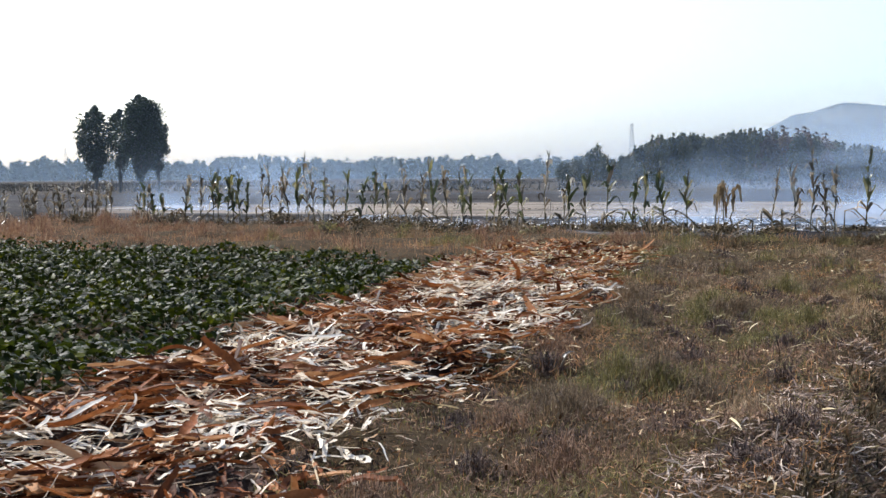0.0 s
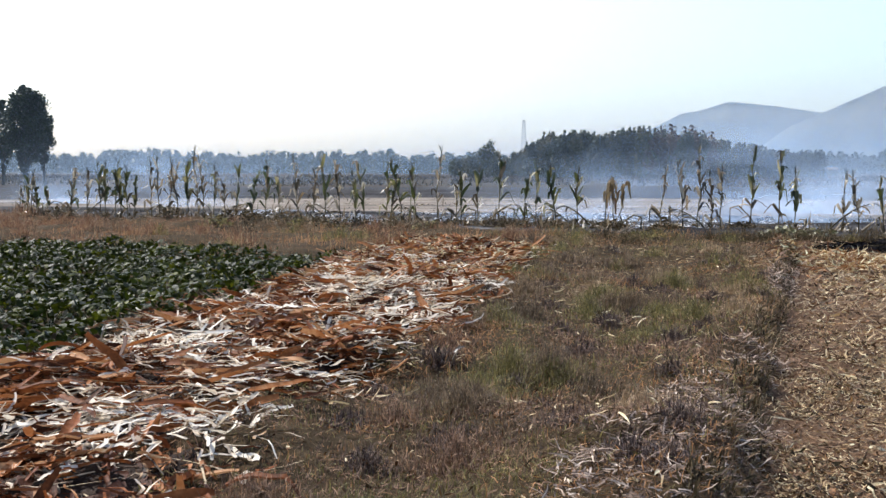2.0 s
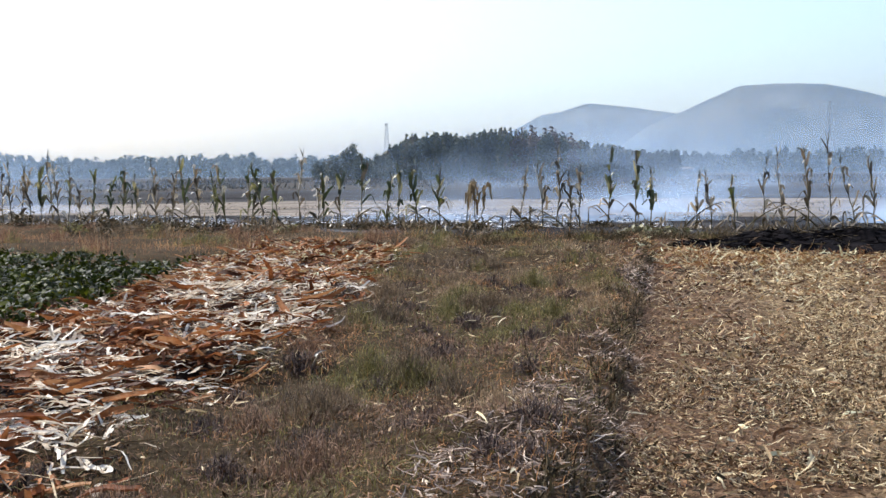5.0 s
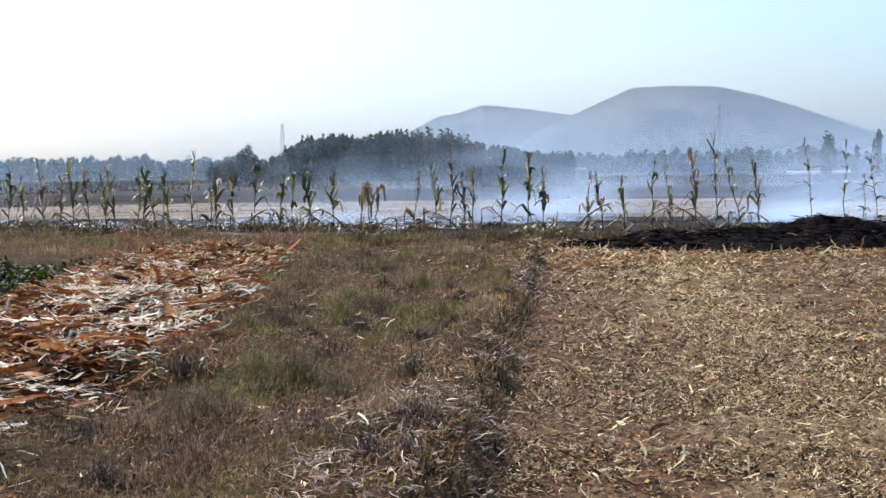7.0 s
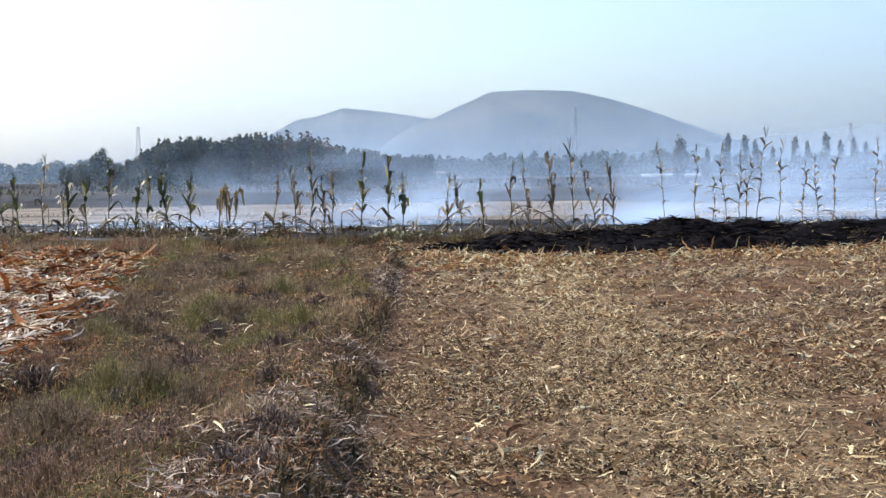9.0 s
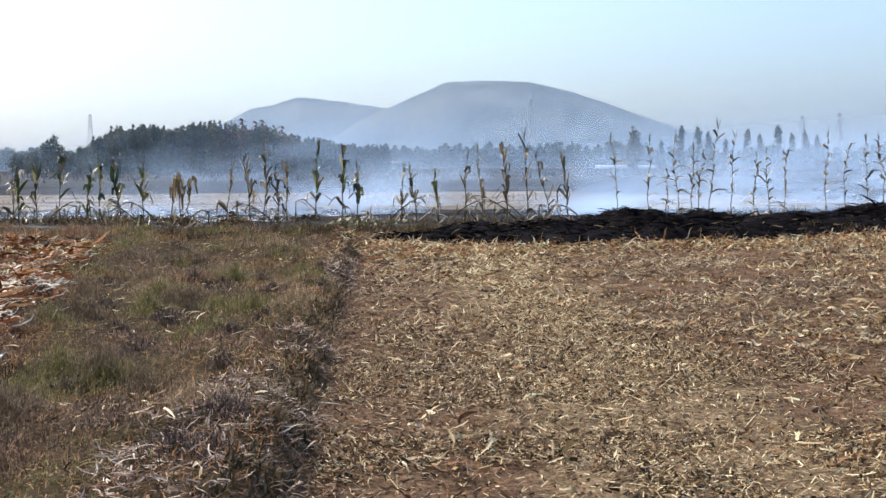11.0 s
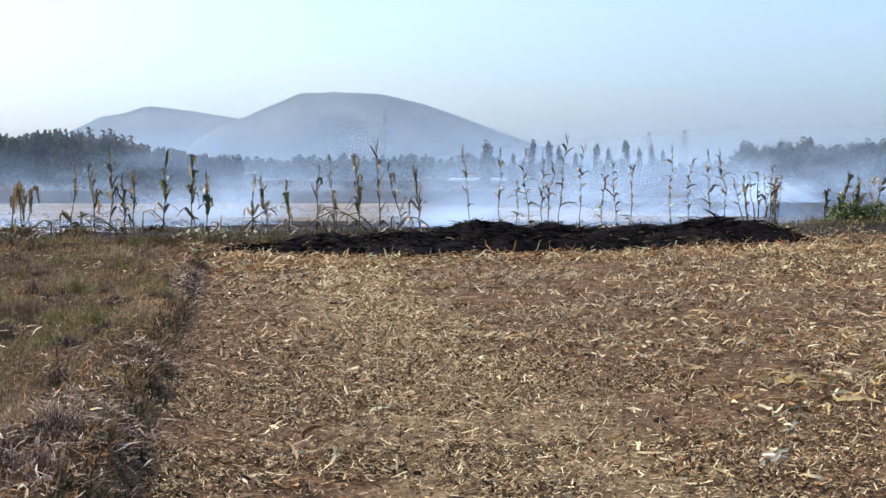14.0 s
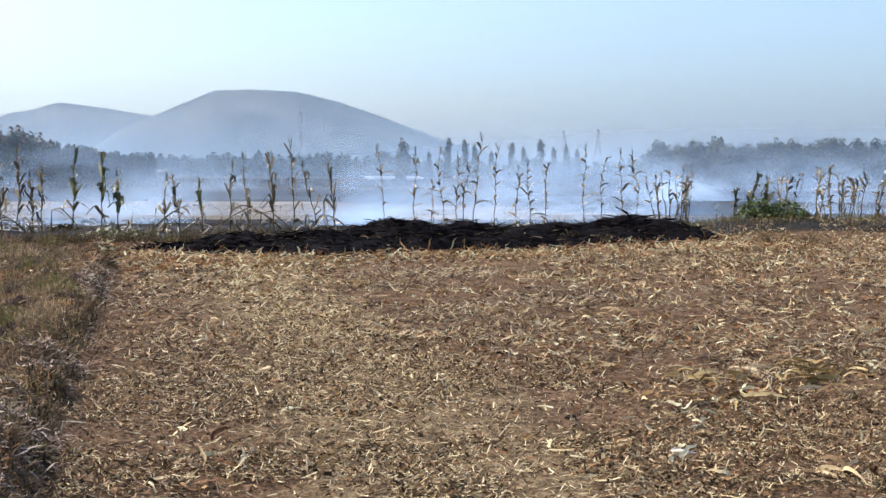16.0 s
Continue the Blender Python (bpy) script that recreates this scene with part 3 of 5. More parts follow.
def pylon(az, d, height, label, bar=1.0, slim=False):
    top = new("pylon")
    w = lambda z: (1.9 if slim else 2.6) * (1 - z / height) ** 1.3 + 0.5
    zs = [0, 0.18, 0.34, 0.48, 0.6, 0.7, 0.8, 0.9, 1.0]
    zs = [z * height for z in zs]
    corner = lambda k, z: (w(z) * (1, -1, -1, 1)[k], w(z) * (1, 1, -1, -1)[k], z - (0.3 if z == 0 else 0))
    for k in range(4):
        put("leg", *bar_lines([(corner(k, a), corner(k, b)) for a, b in zip(zs, zs[1:])], 0.11 * bar), M_STEEL, top)
    brace = []
    for a, b in zip(zs, zs[1:]):
        for k in range(4):
            brace += [(corner(k, a), corner((k + 1) % 4, b)), (corner((k + 1) % 4, a), corner(k, b)), (corner(k, b), corner((k + 1) % 4, b))]
    put("bracing", *bar_lines(brace, 0.06 * bar), M_STEEL, top)
    for f, l in ((0.76, 1.3), (0.87, 1.2), (0.97, 1.2)) if slim else ((0.74, 4.2), (0.85, 3.4), (0.96, 2.6)):
        z = f * height
        put("crossarm", *bar_lines([((-l, 0, z), (l, 0, z)), ((-l, 0, z), (0, 0, z + 1.0)), ((l, 0, z), (0, 0, z + 1.0))], 0.09 * bar), M_STEEL, top)
    place(top, az, d)
    top.rotation_euler = (0, 0, radians(-az + 20))
    return tagged(top, label, "pylon", "power pylons")


pylon(8.44, 690, 28, "slender lattice steel mast beyond the wood", 0.55, True)
pylon(-16.46, 1230, 28, "slender lattice steel mast far across the fields", 0.55, True)
for az, d in ((39.58, 770), (41.11, 740)):
    pylon(az, d, 28, "lattice steel power pylon far across the fields", 0.8)
pylon(27.8, 1000, 52, "tall faint lattice pylon against the hill", 0.6)


def greenhouse(az, d, length, high):
    top = new("greenhouse")
    n = 11
    a = np.linspace(0, np.pi, n)
    ring = np.stack([np.zeros(n), -3.2 * np.cos(a), high * np.sin(a) ** 0.7], 1)
    v = np.concatenate([ring + (x, 0, 0) for x in np.linspace(-length / 2, length / 2, 9)])
    i = (np.arange(8)[:, None] * n + np.arange(n - 1)[None, :]).ravel()
    put("film_cover", v, np.stack([i, i + 1, i + n + 1, i + n], 1), M_PLASTIC, top, True)
    for x in np.linspace(-length / 2, length / 2, 5):
        put("hoop", *tube(ring * 1.01 + (x, 0, 0), [0.04] * n, 4), M_STEEL, top)
    place(top, az, d)
    top.rotation_euler = (0, 0, radians(-az))
    return tagged(top, "low white plastic-film greenhouse beyond the smoke", "greenhouse")


greenhouse(32.0, 330, 15, 0.9)


def hut(az, d):
    top = new("hut")
    w, l, h = 1.0, 1.5, 1.7
    v = np.array([(sx * l, sy * w, z) for z in (-0.2, h) for sx, sy in ((-1, -1), (1, -1), (1, 1), (-1, 1))])
    put("wall", v, [(0, 1, 5, 4), (1, 2, 6, 5), (2, 3, 7, 6), (3, 0, 4, 7), (4, 5, 6, 7)], M_PLASTER, top)
    r = np.array([(-l - .2, -w - .3, h), (l + .2, -w - .3, h), (l + .2, 0, h + .5), (-l - .2, 0, h + .5), (-l - .2, w + .3, h), (l + .2, w + .3, h)])
    put("roof", r, [(0, 1, 2, 3), (3, 2, 5, 4)], M_TILE, top)
    place(top, az, d)
    return tagged(top, "small pale farm hut with a pitched roof", "hut")


hut(21.7, 300)


# ---- the row of maize ----
def maize(name, label, height, kind, group):
    """One stalk standing at the origin. kind: green, dry, bare, bushy or limp."""
    top = new(name)
    height *= 1.1 if kind in ("green", "dry") else 1.0
    tall = height * {"green": 0.84, "dry": 0.84, "bare": 0.88, "bushy": 0.9, "limp": 0.95}[kind]
    k = np.linspace(0, 1, 10)
    kinks = np.cumsum(rng.normal(size=(10, 2)) * {"green": 0.012, "dry": 0.016, "bare": 0.02, "bushy": 0.014, "limp": 0.02}[kind] * height, 0)
    kinks = (kinks - kinks[0]) * k[:, None] ** 0.5 + rng.normal(size=2) * 0.05 * height * k[:, None] ** 1.4
    line = np.concatenate([kinks, (tall * k - 0.08 * (k == 0))[:, None]], 1)
    thick = 0.013 if kind == "bare" else 0.018
    stalk = put("stalk", *tube(line, thick * (1 - 0.55 * k), 6), M_STEM, top, True)
    fresh = M_CORNGREEN if kind == "green" else M_CORNDRY
    plane = rng.uniform(-0.6, 0.6)
    size = min(1.1, height / 1.75)

    def leaf(f, head, length, width, lift, curl, mat, snap=0.0, crumple=0.08):
        p = np.array([np.interp(f, k, line[:, j]) for j in range(3)])
        put("leaf", *strips(p[None], head, length * size, width, lift, curl, 8, 0.5, rng.choice([-1, 1]) * rng.uniform(0.5, 1.5), 0.8, 0.2, rng.normal() * 0.6, snap, crumple), mat, top, True)

    def pick(share):
        return fresh if rng.random() < share else M_CORNDRY

    if kind in ("green", "dry"):
        count = rng.integers(7, 10)
        wide = 1.0 if kind == "green" else 0.75
        for i in range(count):       # leaves clasp the stalk; many tips are snapped over
            f = 0.34 + 0.6 * (i + rng.uniform(0, 0.9)) / count
            head = plane + np.pi * (i % 2) + rng.normal() * 0.5
            broken = rng.random() < (0.65 if kind == "green" else 0.8)
            leaf(f, head, rng.uniform(0.36, 0.6) * (1.1 - 0.35 * f), rng.uniform(0.07, 0.12) * wide, rng.uniform(1.15, 1.52), -rng.uniform(1.9, 2.9) if broken else -rng.uniform(-0.1, 0.5), pick(0.8), rng.uniform(0.45, 0.75) if broken else 0.0, 0.12 if kind == "green" else 0.2)
        for _ in range(rng.integers(1, 3)):      # a lower leaf bent like a knee
            leaf(rng.uniform(0.14, 0.42), plane + rng.choice([0, np.pi]) + rng.normal() * 0.4, rng.uniform(0.5, 0.75), rng.uniform(0.06, 0.09), rng.uniform(0.7, 1.2), -rng.uniform(1.7, 2.4), pick(0.5), rng.uniform(0.4, 0.55))
    elif kind == "bare":
        count = rng.integers(8, 12)
        for i in range(count):       # short curled remains of leaves
            f = 0.3 + 0.67 * (i + rng.uniform(0, 0.9)) / count
            leaf(f, plane + np.pi * (i % 2) + rng.normal() * 0.7, rng.uniform(0.16, 0.34), rng.uniform(0.04, 0.075), rng.uniform(0.8, 1.45), -rng.uniform(0.6, 2.6), M_CORNDRY, rng.choice([0.0, 0.45, 0.6]), 0.3)
        for _ in range(rng.integers(1, 3)):
            leaf(rng.uniform(0.2, 0.75), plane + rng.choice([0, np.pi]) + rng.normal() * 0.4, rng.uniform(0.4, 0.62), rng.uniform(0.035, 0.055), rng.uniform(0.5, 0.95), -rng.uniform(1.0, 1.9), M_CORNDRY, 0.0, 0.15)
    elif kind == "limp":
        for _ in range(rng.integers(8, 11)):     # long leaves that hang down from the top
            leaf(rng.uniform(0.6, 1.0), rng.uniform(0, 6.28), rng.uniform(0.55, 0.95), rng.uniform(0.06, 0.1), rng.uniform(0.5, 1.2), -rng.uniform(1.9, 2.7), M_LIMP, rng.uniform(0.18, 0.3), 0.12)
    else:
        for i in range(rng.integers(8, 12)):
            leaf(0.25 + 0.72 * rng.random(), rng.uniform(0, 6.28), rng.uniform(0.2, 0.4), rng.uniform(0.045, 0.075), rng.uniform(0.8, 1.45), -rng.uniform(0.4, 2.4), M_CORNDRY, rng.choice([0.0, 0.5, 0.65]), 0.25)
        first = line
        for _ in range(2):                       # side stems
            out, low = rng.uniform(0, 6.28), rng.uniform(0.75, 1.0)
            line = first * (1, 1, low) + np.array([math.cos(out), math.sin(out), 0]) * (0.1 + 0.3 * k[:, None]) * rng.uniform(0.5, 1.1)
            put("stalk", *tube(line, thick * 0.8 * (1 - 0.55 * k), 6), M_STEM, top, True)
            for i in range(rng.integers(6, 9)):
                leaf(0.25 + 0.75 * rng.random(), rng.uniform(0, 6.28), rng.uniform(0.2, 0.4), rng.uniform(0.04, 0.07), rng.uniform(0.8, 1.45), -rng.uniform(0.4, 2.4), M_CORNDRY, rng.choice([0.0, 0.5, 0.65]), 0.25)
        line = first
    for _ in range(rng.integers(2, 5)):          # withered leaves round the foot
        leaf(rng.uniform(0.04, 0.16), rng.uniform(0, 6.28), rng.uniform(0.28, 0.5), rng.uniform(0.04, 0.08), rng.uniform(0.2, 0.9), -rng.uniform(1.0, 2.0), M_WEED if rng.random() < 0.5 else M_CORNDRY, 0.4, 0.2)
    if kind not in ("bushy", "limp") and rng.random() < 0.85:
        tip = line[-1]
        n = 5 if kind != "bare" else 4
        v, q = strips(np.repeat(tip[None], n, 0), rng.uniform(0, 6.28, n), np.full(n, height - tall) * rng.uniform(0.6, 1.15, n), 0.02, rng.uniform(1.25, 1.55, n), -rng.uniform(0, 0.7, n), 4, 0.5)
        put("tassel", v, q, M_STEM, stalk)
    if kind in ("green", "dry") and rng.random() < 0.55:
        f = rng.uniform(0.42, 0.6)
        p = np.array([np.interp(f, k, line[:, j]) for j in range(3)])
        a = rng.uniform(0, 6.28)
        w = np.array([math.cos(a), math.sin(a), 0])
        ear = put("ear", *tube([p, p + w * 0.05 + (0, 0, .03), p + w * 0.08 + (0, 0, .12), p + w * 0.1 + (0, 0, .2)], [0.012, 0.026, 0.024, 0.006], 7), M_CORNDRY, top, True)
        put("husk_leaf", *strips((p + w * 0.05)[None], a, 0.2, 0.05, 1.1, -1.4, 6, 0.1, 0.4, 0.6, 0.2), M_CORNDRY, ear, True)
    return tagged(top, label, "maize plant", group)


def stand(ob, s, off=0.0):
    x = -14 + 0.907 * s + off * 0.42
    y = float(row_y(x)) + off * 0.9
    ob.location = (x, y, float(ground_z(x, y)))
    ob.rotation_euler = (0, 0, 0)
    return ob


GREEN = "half-green maize stalk with drooping leaves at the scorched field's edge"
DRY = "dry bleached maize stalk standing in the field row"
BARE = "thin scorched maize stalk with few curled leaves and a tassel"
BUSHY = "dense dry brown clump of maize leaves"
# metres along the row and height of each stalk
LEFT = [(4.4, 1.35), (4.8, 1.07), (5.2, 0.98), (6.1, 1.59), (7.2, 1.8), (7.4, 1.71), (7.8, 1.8), (8.0, 1.44), (8.5, 1.29), (9.4, 1.82),
        (9.7, 1.79), (10.1, 1.78), (10.8, 2.13), (11.0, 1.95), (11.7, 1.16), (12.1, 1.63), (13.1, 1.76), (13.6, 1.45), (14.2, 1.84), (15.1, 1.92),
        (15.6, 1.91), (16.1, 1.54), (16.4, 1.94), (17.6, 1.81), (18.0, 1.68), (18.7, 2.18), (19.4, 1.72), (19.9, 1.53), (20.5, 1.9)]
MIDDLE = [(21.6, 1.78), (22.2, 1.58), (22.8, 1.54), (25.1, 1.56), (25.7, 1.63), (26.1, 2.07), (26.7, 1.67), (27.5, 2.07), (28.2, 2.18), (28.6, 1.52),
          (29.8, 1.51), (30.2, 1.5), (31.5, 1.79), (32.0, 2.08), (32.7, 2.15), (33.2, 2.36), (33.8, 1.84), (34.3, 1.83)]
RIGHT = [(35.6, 2.46), (36.5, 2.39), (36.9, 1.63), (37.3, 2.71), (37.6, 2.2), (37.8, 2.1), (38.1, 2.79), (38.7, 2.52), (39.3, 1.96), (39.7, 2.04),
         (40.1, 2.23), (41.2, 2.52), (41.8, 2.33), (42.3, 2.34), (42.7, 2.37)]
for s, h in LEFT:
    kind = "dry" if 9.0 < s < 11.3 or rng.random() < 0.2 else "green"
    stand(maize("maize_plant", GREEN if kind == "green" else DRY, h, kind, "row of maize"), s)
for s, h in MIDDLE:
    kind = "green" if s < 23 or 27 < s < 29 else "dry"
    stand(maize("maize_plant", GREEN if kind == "green" else DRY, h, kind, "row of maize"), s)
for s, h in ((4.6, 1.4), (5.7, 1.5), (6.5, 1.45), (8.2, 1.6), (9.1, 1.7), (10.5, 1.75), (11.3, 1.6), (12.7, 1.5), (14.7, 1.55), (16.9, 1.6), (17.2, 1.5), (19.1, 1.6), (21.1, 1.5), (26.4, 1.5), (30.8, 1.4)):
    kind = "dry" if rng.random() < 0.6 else "green"
    stand(maize("maize_plant", GREEN if kind == "green" else DRY, h, kind, "row of maize"), s, rng.uniform(-0.2, 0.5))
for s, h in RIGHT:
    stand(maize("maize_plant", BARE, h, "bare", "row of maize"), s)
for s, h in ((23.6, 1.45), (23.8, 1.35), (24.0, 1.3)):
    stand(maize("maize_plant", "dry maize stalk with long limp brown leaves hanging down", h, "limp", "row of maize"), s, rng.uniform(-0.2, 0.2))
for s, h in ((43.4, 1.75), (43.7, 1.85), (44.0, 1.9), (44.2, 1.65), (47.0, 1.75), (47.3, 1.8), (48.0, 1.9), (48.5, 1.9), (48.9, 1.8), (49.5, 1.75), (50.0, 1.6), (50.6, 1.7), (51.4, 1.6), (49.2, 1.6), (50.3, 1.8), (51.0, 1.5), (52.0, 1.7), (52.6, 1.6)):
    stand(maize("maize_plant", BUSHY, h, "bushy", "row of maize"), s, rng.uniform(-0.3, 0.3))
for k in range(20):
    s = -2.5 + 6.3 * k / 19
    stand(maize("maize_plant", BUSHY, rng.uniform(0.95, 1.45), "bushy" if k % 3 else "dry", "row of maize"), s + rng.uniform(-0.15, 0.15), rng.uniform(-1.2, 0.6))
for s, h in ((45.6, 1.3), (46.1, 1.55), (46.5, 1.45)):
    stand(maize("maize_plant", GREEN, h, "green", "row of maize"), s)


def broken_stalk(s, off, length, turn, lift):
    """A snapped stalk that leans from its stump to the ground."""
    top = new("broken_stalk")
    x = -14 + 0.907 * s + off * 0.42
    y = float(row_y(x)) + off * 0.9
    z = float(ground_z(x, y))
    h = rng.uniform(0.25, 0.6)
    a = np.array([math.cos(turn), math.sin(turn), 0.0])
    p0 = np.array([0, 0, -0.05])
    p1 = np.array([0.02, 0.0, h])
    pts = [p0, p0 * 0.5 + p1 * 0.5, p1, p1 + a * length * 0.3 + (0, 0, 0.06), p1 + a * length * 0.7 - (0, 0, h * 0.4), p1 + a * length - (0, 0, h - 0.02)]
    if lift > 0.5:      # not snapped but leaning from the root
        pts = [p0 + (a * 0.8 + (0, 0, 0.9)) * length * f + np.array([0, 0, -0.35]) * length * f * f for f in (0, 0.2, 0.4, 0.6, 0.8, 1.0)]
    put("stalk", *tube(pts, [0.024, 0.022, 0.02, 0.018, 0.015, 0.009], 6), M_STEM, top, True)
    for f in (2, 3, 3, 4, 4, 5, 5) if lift > 0.5 else (2, 3, 4, 5):
        v, q = strips(np.array([pts[f]]), turn + rng.normal() * 0.7, rng.uniform(0.3, 0.55), 0.08, rng.uniform(0, 0.6), -rng.uniform(0.8, 1.8), 5, 0.06, rng.normal() * 0.4, 0.5, 0.15)
        put("leaf", v, q, M_CORNDRY, top, True)
    top.location = (x, y, z)
    return tagged(top, "snapped dry maize stalk leaning to the ground", "maize plant", "broken stalks")


for s in (5.6, 8.9, 12.6, 13.3, 14.6, 17.2, 19.0, 19.7, 20.9, 21.2, 22.0, 24.6, 25.3, 26.9, 28.9, 30.6, 32.3, 33.5):
    broken_stalk(s, rng.uniform(-0.4, 0.4), rng.uniform(0.6, 1.2), rng.uniform(0, 6.28), 0.3)
for s in (6.6, 9.9, 13.8, 15.3, 18.3, 20.2, 22.6, 23.2, 26.4, 29.4, 31.0, 33.0, 34.8):
    broken_stalk(s, rng.uniform(-0.3, 0.3), rng.uniform(0.9, 1.5), rng.choice([-0.45, 2.7]) + rng.normal() * 0.4, 0.8)


# ---- charred pile ----
def pile_axis(x):
    return 23.1 + 0.03 * (np.asarray(x, float) - 16) ** 2 * np.where(np.asarray(x) < 16, 1.3, 0.25)


def pile_height(x, y):
    along = 0.28 * ss(9.4, 12.0, x) * ss(14.2, 12.8, x) + 0.56 * np.exp(-((x - 15.1) / 1.25) ** 2) + 0.4 * np.exp(-((x - 17.4) / 0.9) ** 2) \
        + 0.22 * ss(17.8, 18.6, x) * ss(20.2, 19.4, x) + 0.36 * np.exp(-((x - 20.4) / 0.8) ** 2) + 0.56 * np.exp(-((x - 22.0) / 0.75) ** 2)
    along *= 0.8 + 0.4 * wave(x, y, 0.5, 31)
    c = np.clip(np.abs(y - pile_axis(x)) / 2.7, 0, 1)
    return along * np.cos(c * np.pi / 2) ** 0.75


def char_pile():
    top = new("charred_pile")
    xs, ys = np.arange(8.6, 25.0, 0.12), np.arange(19.6, 30.0, 0.12)
    gx, gy = np.meshgrid(xs, ys, indexing="ij")
    h = pile_height(gx, gy)
    z = ground_z(gx, gy) + h + ((wave(gx, gy, 0.22, 32) - 0.5) * 0.16 + (wave(gx, gy, 0.55, 30) - 0.5) * 0.22) * np.clip(h * 6, 0, 1) - 0.02
    z = np.where(h < 0.02, ground_z(gx, gy) - 0.06, z)
    i = (np.arange(len(xs) - 1)[:, None] * len(ys) + np.arange(len(ys) - 1)[None, :]).ravel()
    put("core", np.stack([gx, gy, z], 2), np.stack([i, i + len(ys), i + len(ys) + 1, i + 1], 1), M_CHAR, top, True)
    n = 15000
    x = rng.uniform(8.8, 24.4, n)
    y = pile_axis(x) + rng.normal(size=n) * 1.3
    h = pile_height(x, y)
    keep = h > 0.03
    x, y, h = x[keep], y[keep], h[keep]
    n = len(x)
    v, q = strips(np.stack([x, y, ground_z(x, y) + h - 0.02 + (wave(x, y, 0.55, 30) - 0.5) * 0.22 * np.clip(h * 6, 0, 1)], 1), rng.uniform(0, 6.28, n), rng.uniform(0.15, 0.5, n), rng.uniform(0.008, 0.035, n), rng.normal(size=n) * 0.18, -np.abs(rng.normal(size=n)) * 0.3, 3, 0.4, rng.normal(size=n) * 0.8)
    near = np.argsort(y - pile_axis(x) + 6 * (h < 0.1))[:200]
    rest = np.setdiff1d(np.arange(n), near)
    v3 = v.reshape(n, -1, 3)
    one = q[:len(q) // n]
    tagged(put("charred_rest", v3[rest].reshape(-1, 3), (one[None] + (np.arange(len(rest)) * v3.shape[1])[:, None, None]).reshape(-1, 4), M_CHAR, top), kind="stuff")
    for i in near:
        put("charred_stem", v3[i], one, single_of(M_CHAR), top)
    m = rng.random(n) < 0.02 + 0.05 * (y < pile_axis(x) - 0.7)
    x, y, h, c = x[m], y[m], h[m], int(m.sum())
    tagged(put("scorched_leaves", *strips(np.stack([x, y, ground_z(x, y) + h], 1), rng.uniform(0, 6.28, c), rng.uniform(0.1, 0.3, c), rng.uniform(0.01, 0.03, c), rng.normal(size=c) * 0.2, -np.abs(rng.normal(size=c)) * 0.4, 3, 0.3, rng.normal(size=c) * 0.8), M_WEED, top), kind="stuff")
    for a, b in (((21.0, 24.2, .5), (22.6, 24.6, .74)), ((21.3, 23.8, .45), (22.9, 24.2, .66)), ((21.9, 24.8, .6), (21.2, 24.6, .95)), ((21.6, 24.0, .55), (23.2, 24.3, .6))):
        a, b = np.array(a) - (0, 1.3, 0.06), np.array(b) - (0, 1.3, 0.14)
        put("stick", *tube([a, (a + b) / 2 + (0, 0, .03), b], [0.024, 0.02, 0.011], 6), M_CHAR, top, True)
    return tagged(top, "long heap of burnt black maize stalks", "burnt heap")


char_pile()


# ---- ground cover ----
def scatter(n, x0, x1, y0, y1):
    return rng.uniform(x0, x1, n), rng.uniform(y0, y1, n)


def blades(name, single, label, category, v, q, n, mat, order, pieces=0):
    """One object of kind stuff that holds n blades; those that come first in the given order are parts of their own."""
    first = np.zeros(n, bool)
    if pieces:
        first[np.argsort(order)[:pieces]] = True
    kv, kq = len(v) // n, len(q) // n
    v3, rest = v.reshape(n, kv, 3), np.flatnonzero(~first)
    shape = q[:kq]
    faces = (shape[None] + (np.arange(len(rest)) * kv)[:, None, None]).reshape(-1, q.shape[1])
    ob = tagged(put(name, v3[rest].reshape(-1, 3), faces, mat), label, category, kind="stuff")
    for i in np.flatnonzero(first):
        put(single, v3[i], shape, single_of(mat), ob, True)
    return ob


def litter(name, label, category, x, y, mat, length, width, up, segs=2, lift=(0.0, 0.25), curl=0.5, tip=0.5, fold=0.0, lean=0.6, heading=None, extra=None, sway=0.0, grow=1.0, pieces=0, crumple=0.0):
    n = len(x)
    z = ground_z(x, y) + rng.uniform(0.0, up, n) + 0.006 + (0 if extra is None else extra)
    v, q = strips(np.stack([x, y, z], 1), rng.uniform(0, 6.283, n) if heading is None else heading, rng.uniform(*length, n) * grow, rng.uniform(*width, n) * grow,
                  rng.normal(size=n) * lift[1] + lift[0], rng.normal(size=n) * (curl if isinstance(curl, float) else curl[1]) + (0.0 if isinstance(curl, float) else curl[0]), segs, tip, rng.normal(size=n) * lean, 0.8, fold, rng.normal(size=n) * sway, 0.0, crumple)
    return blades(name, {"dead stems": "stem", "husks": "husk"}.get(category, "straw"), label, category, v, q, n, mat, y + 0.4 * np.abs(x - 3), pieces)


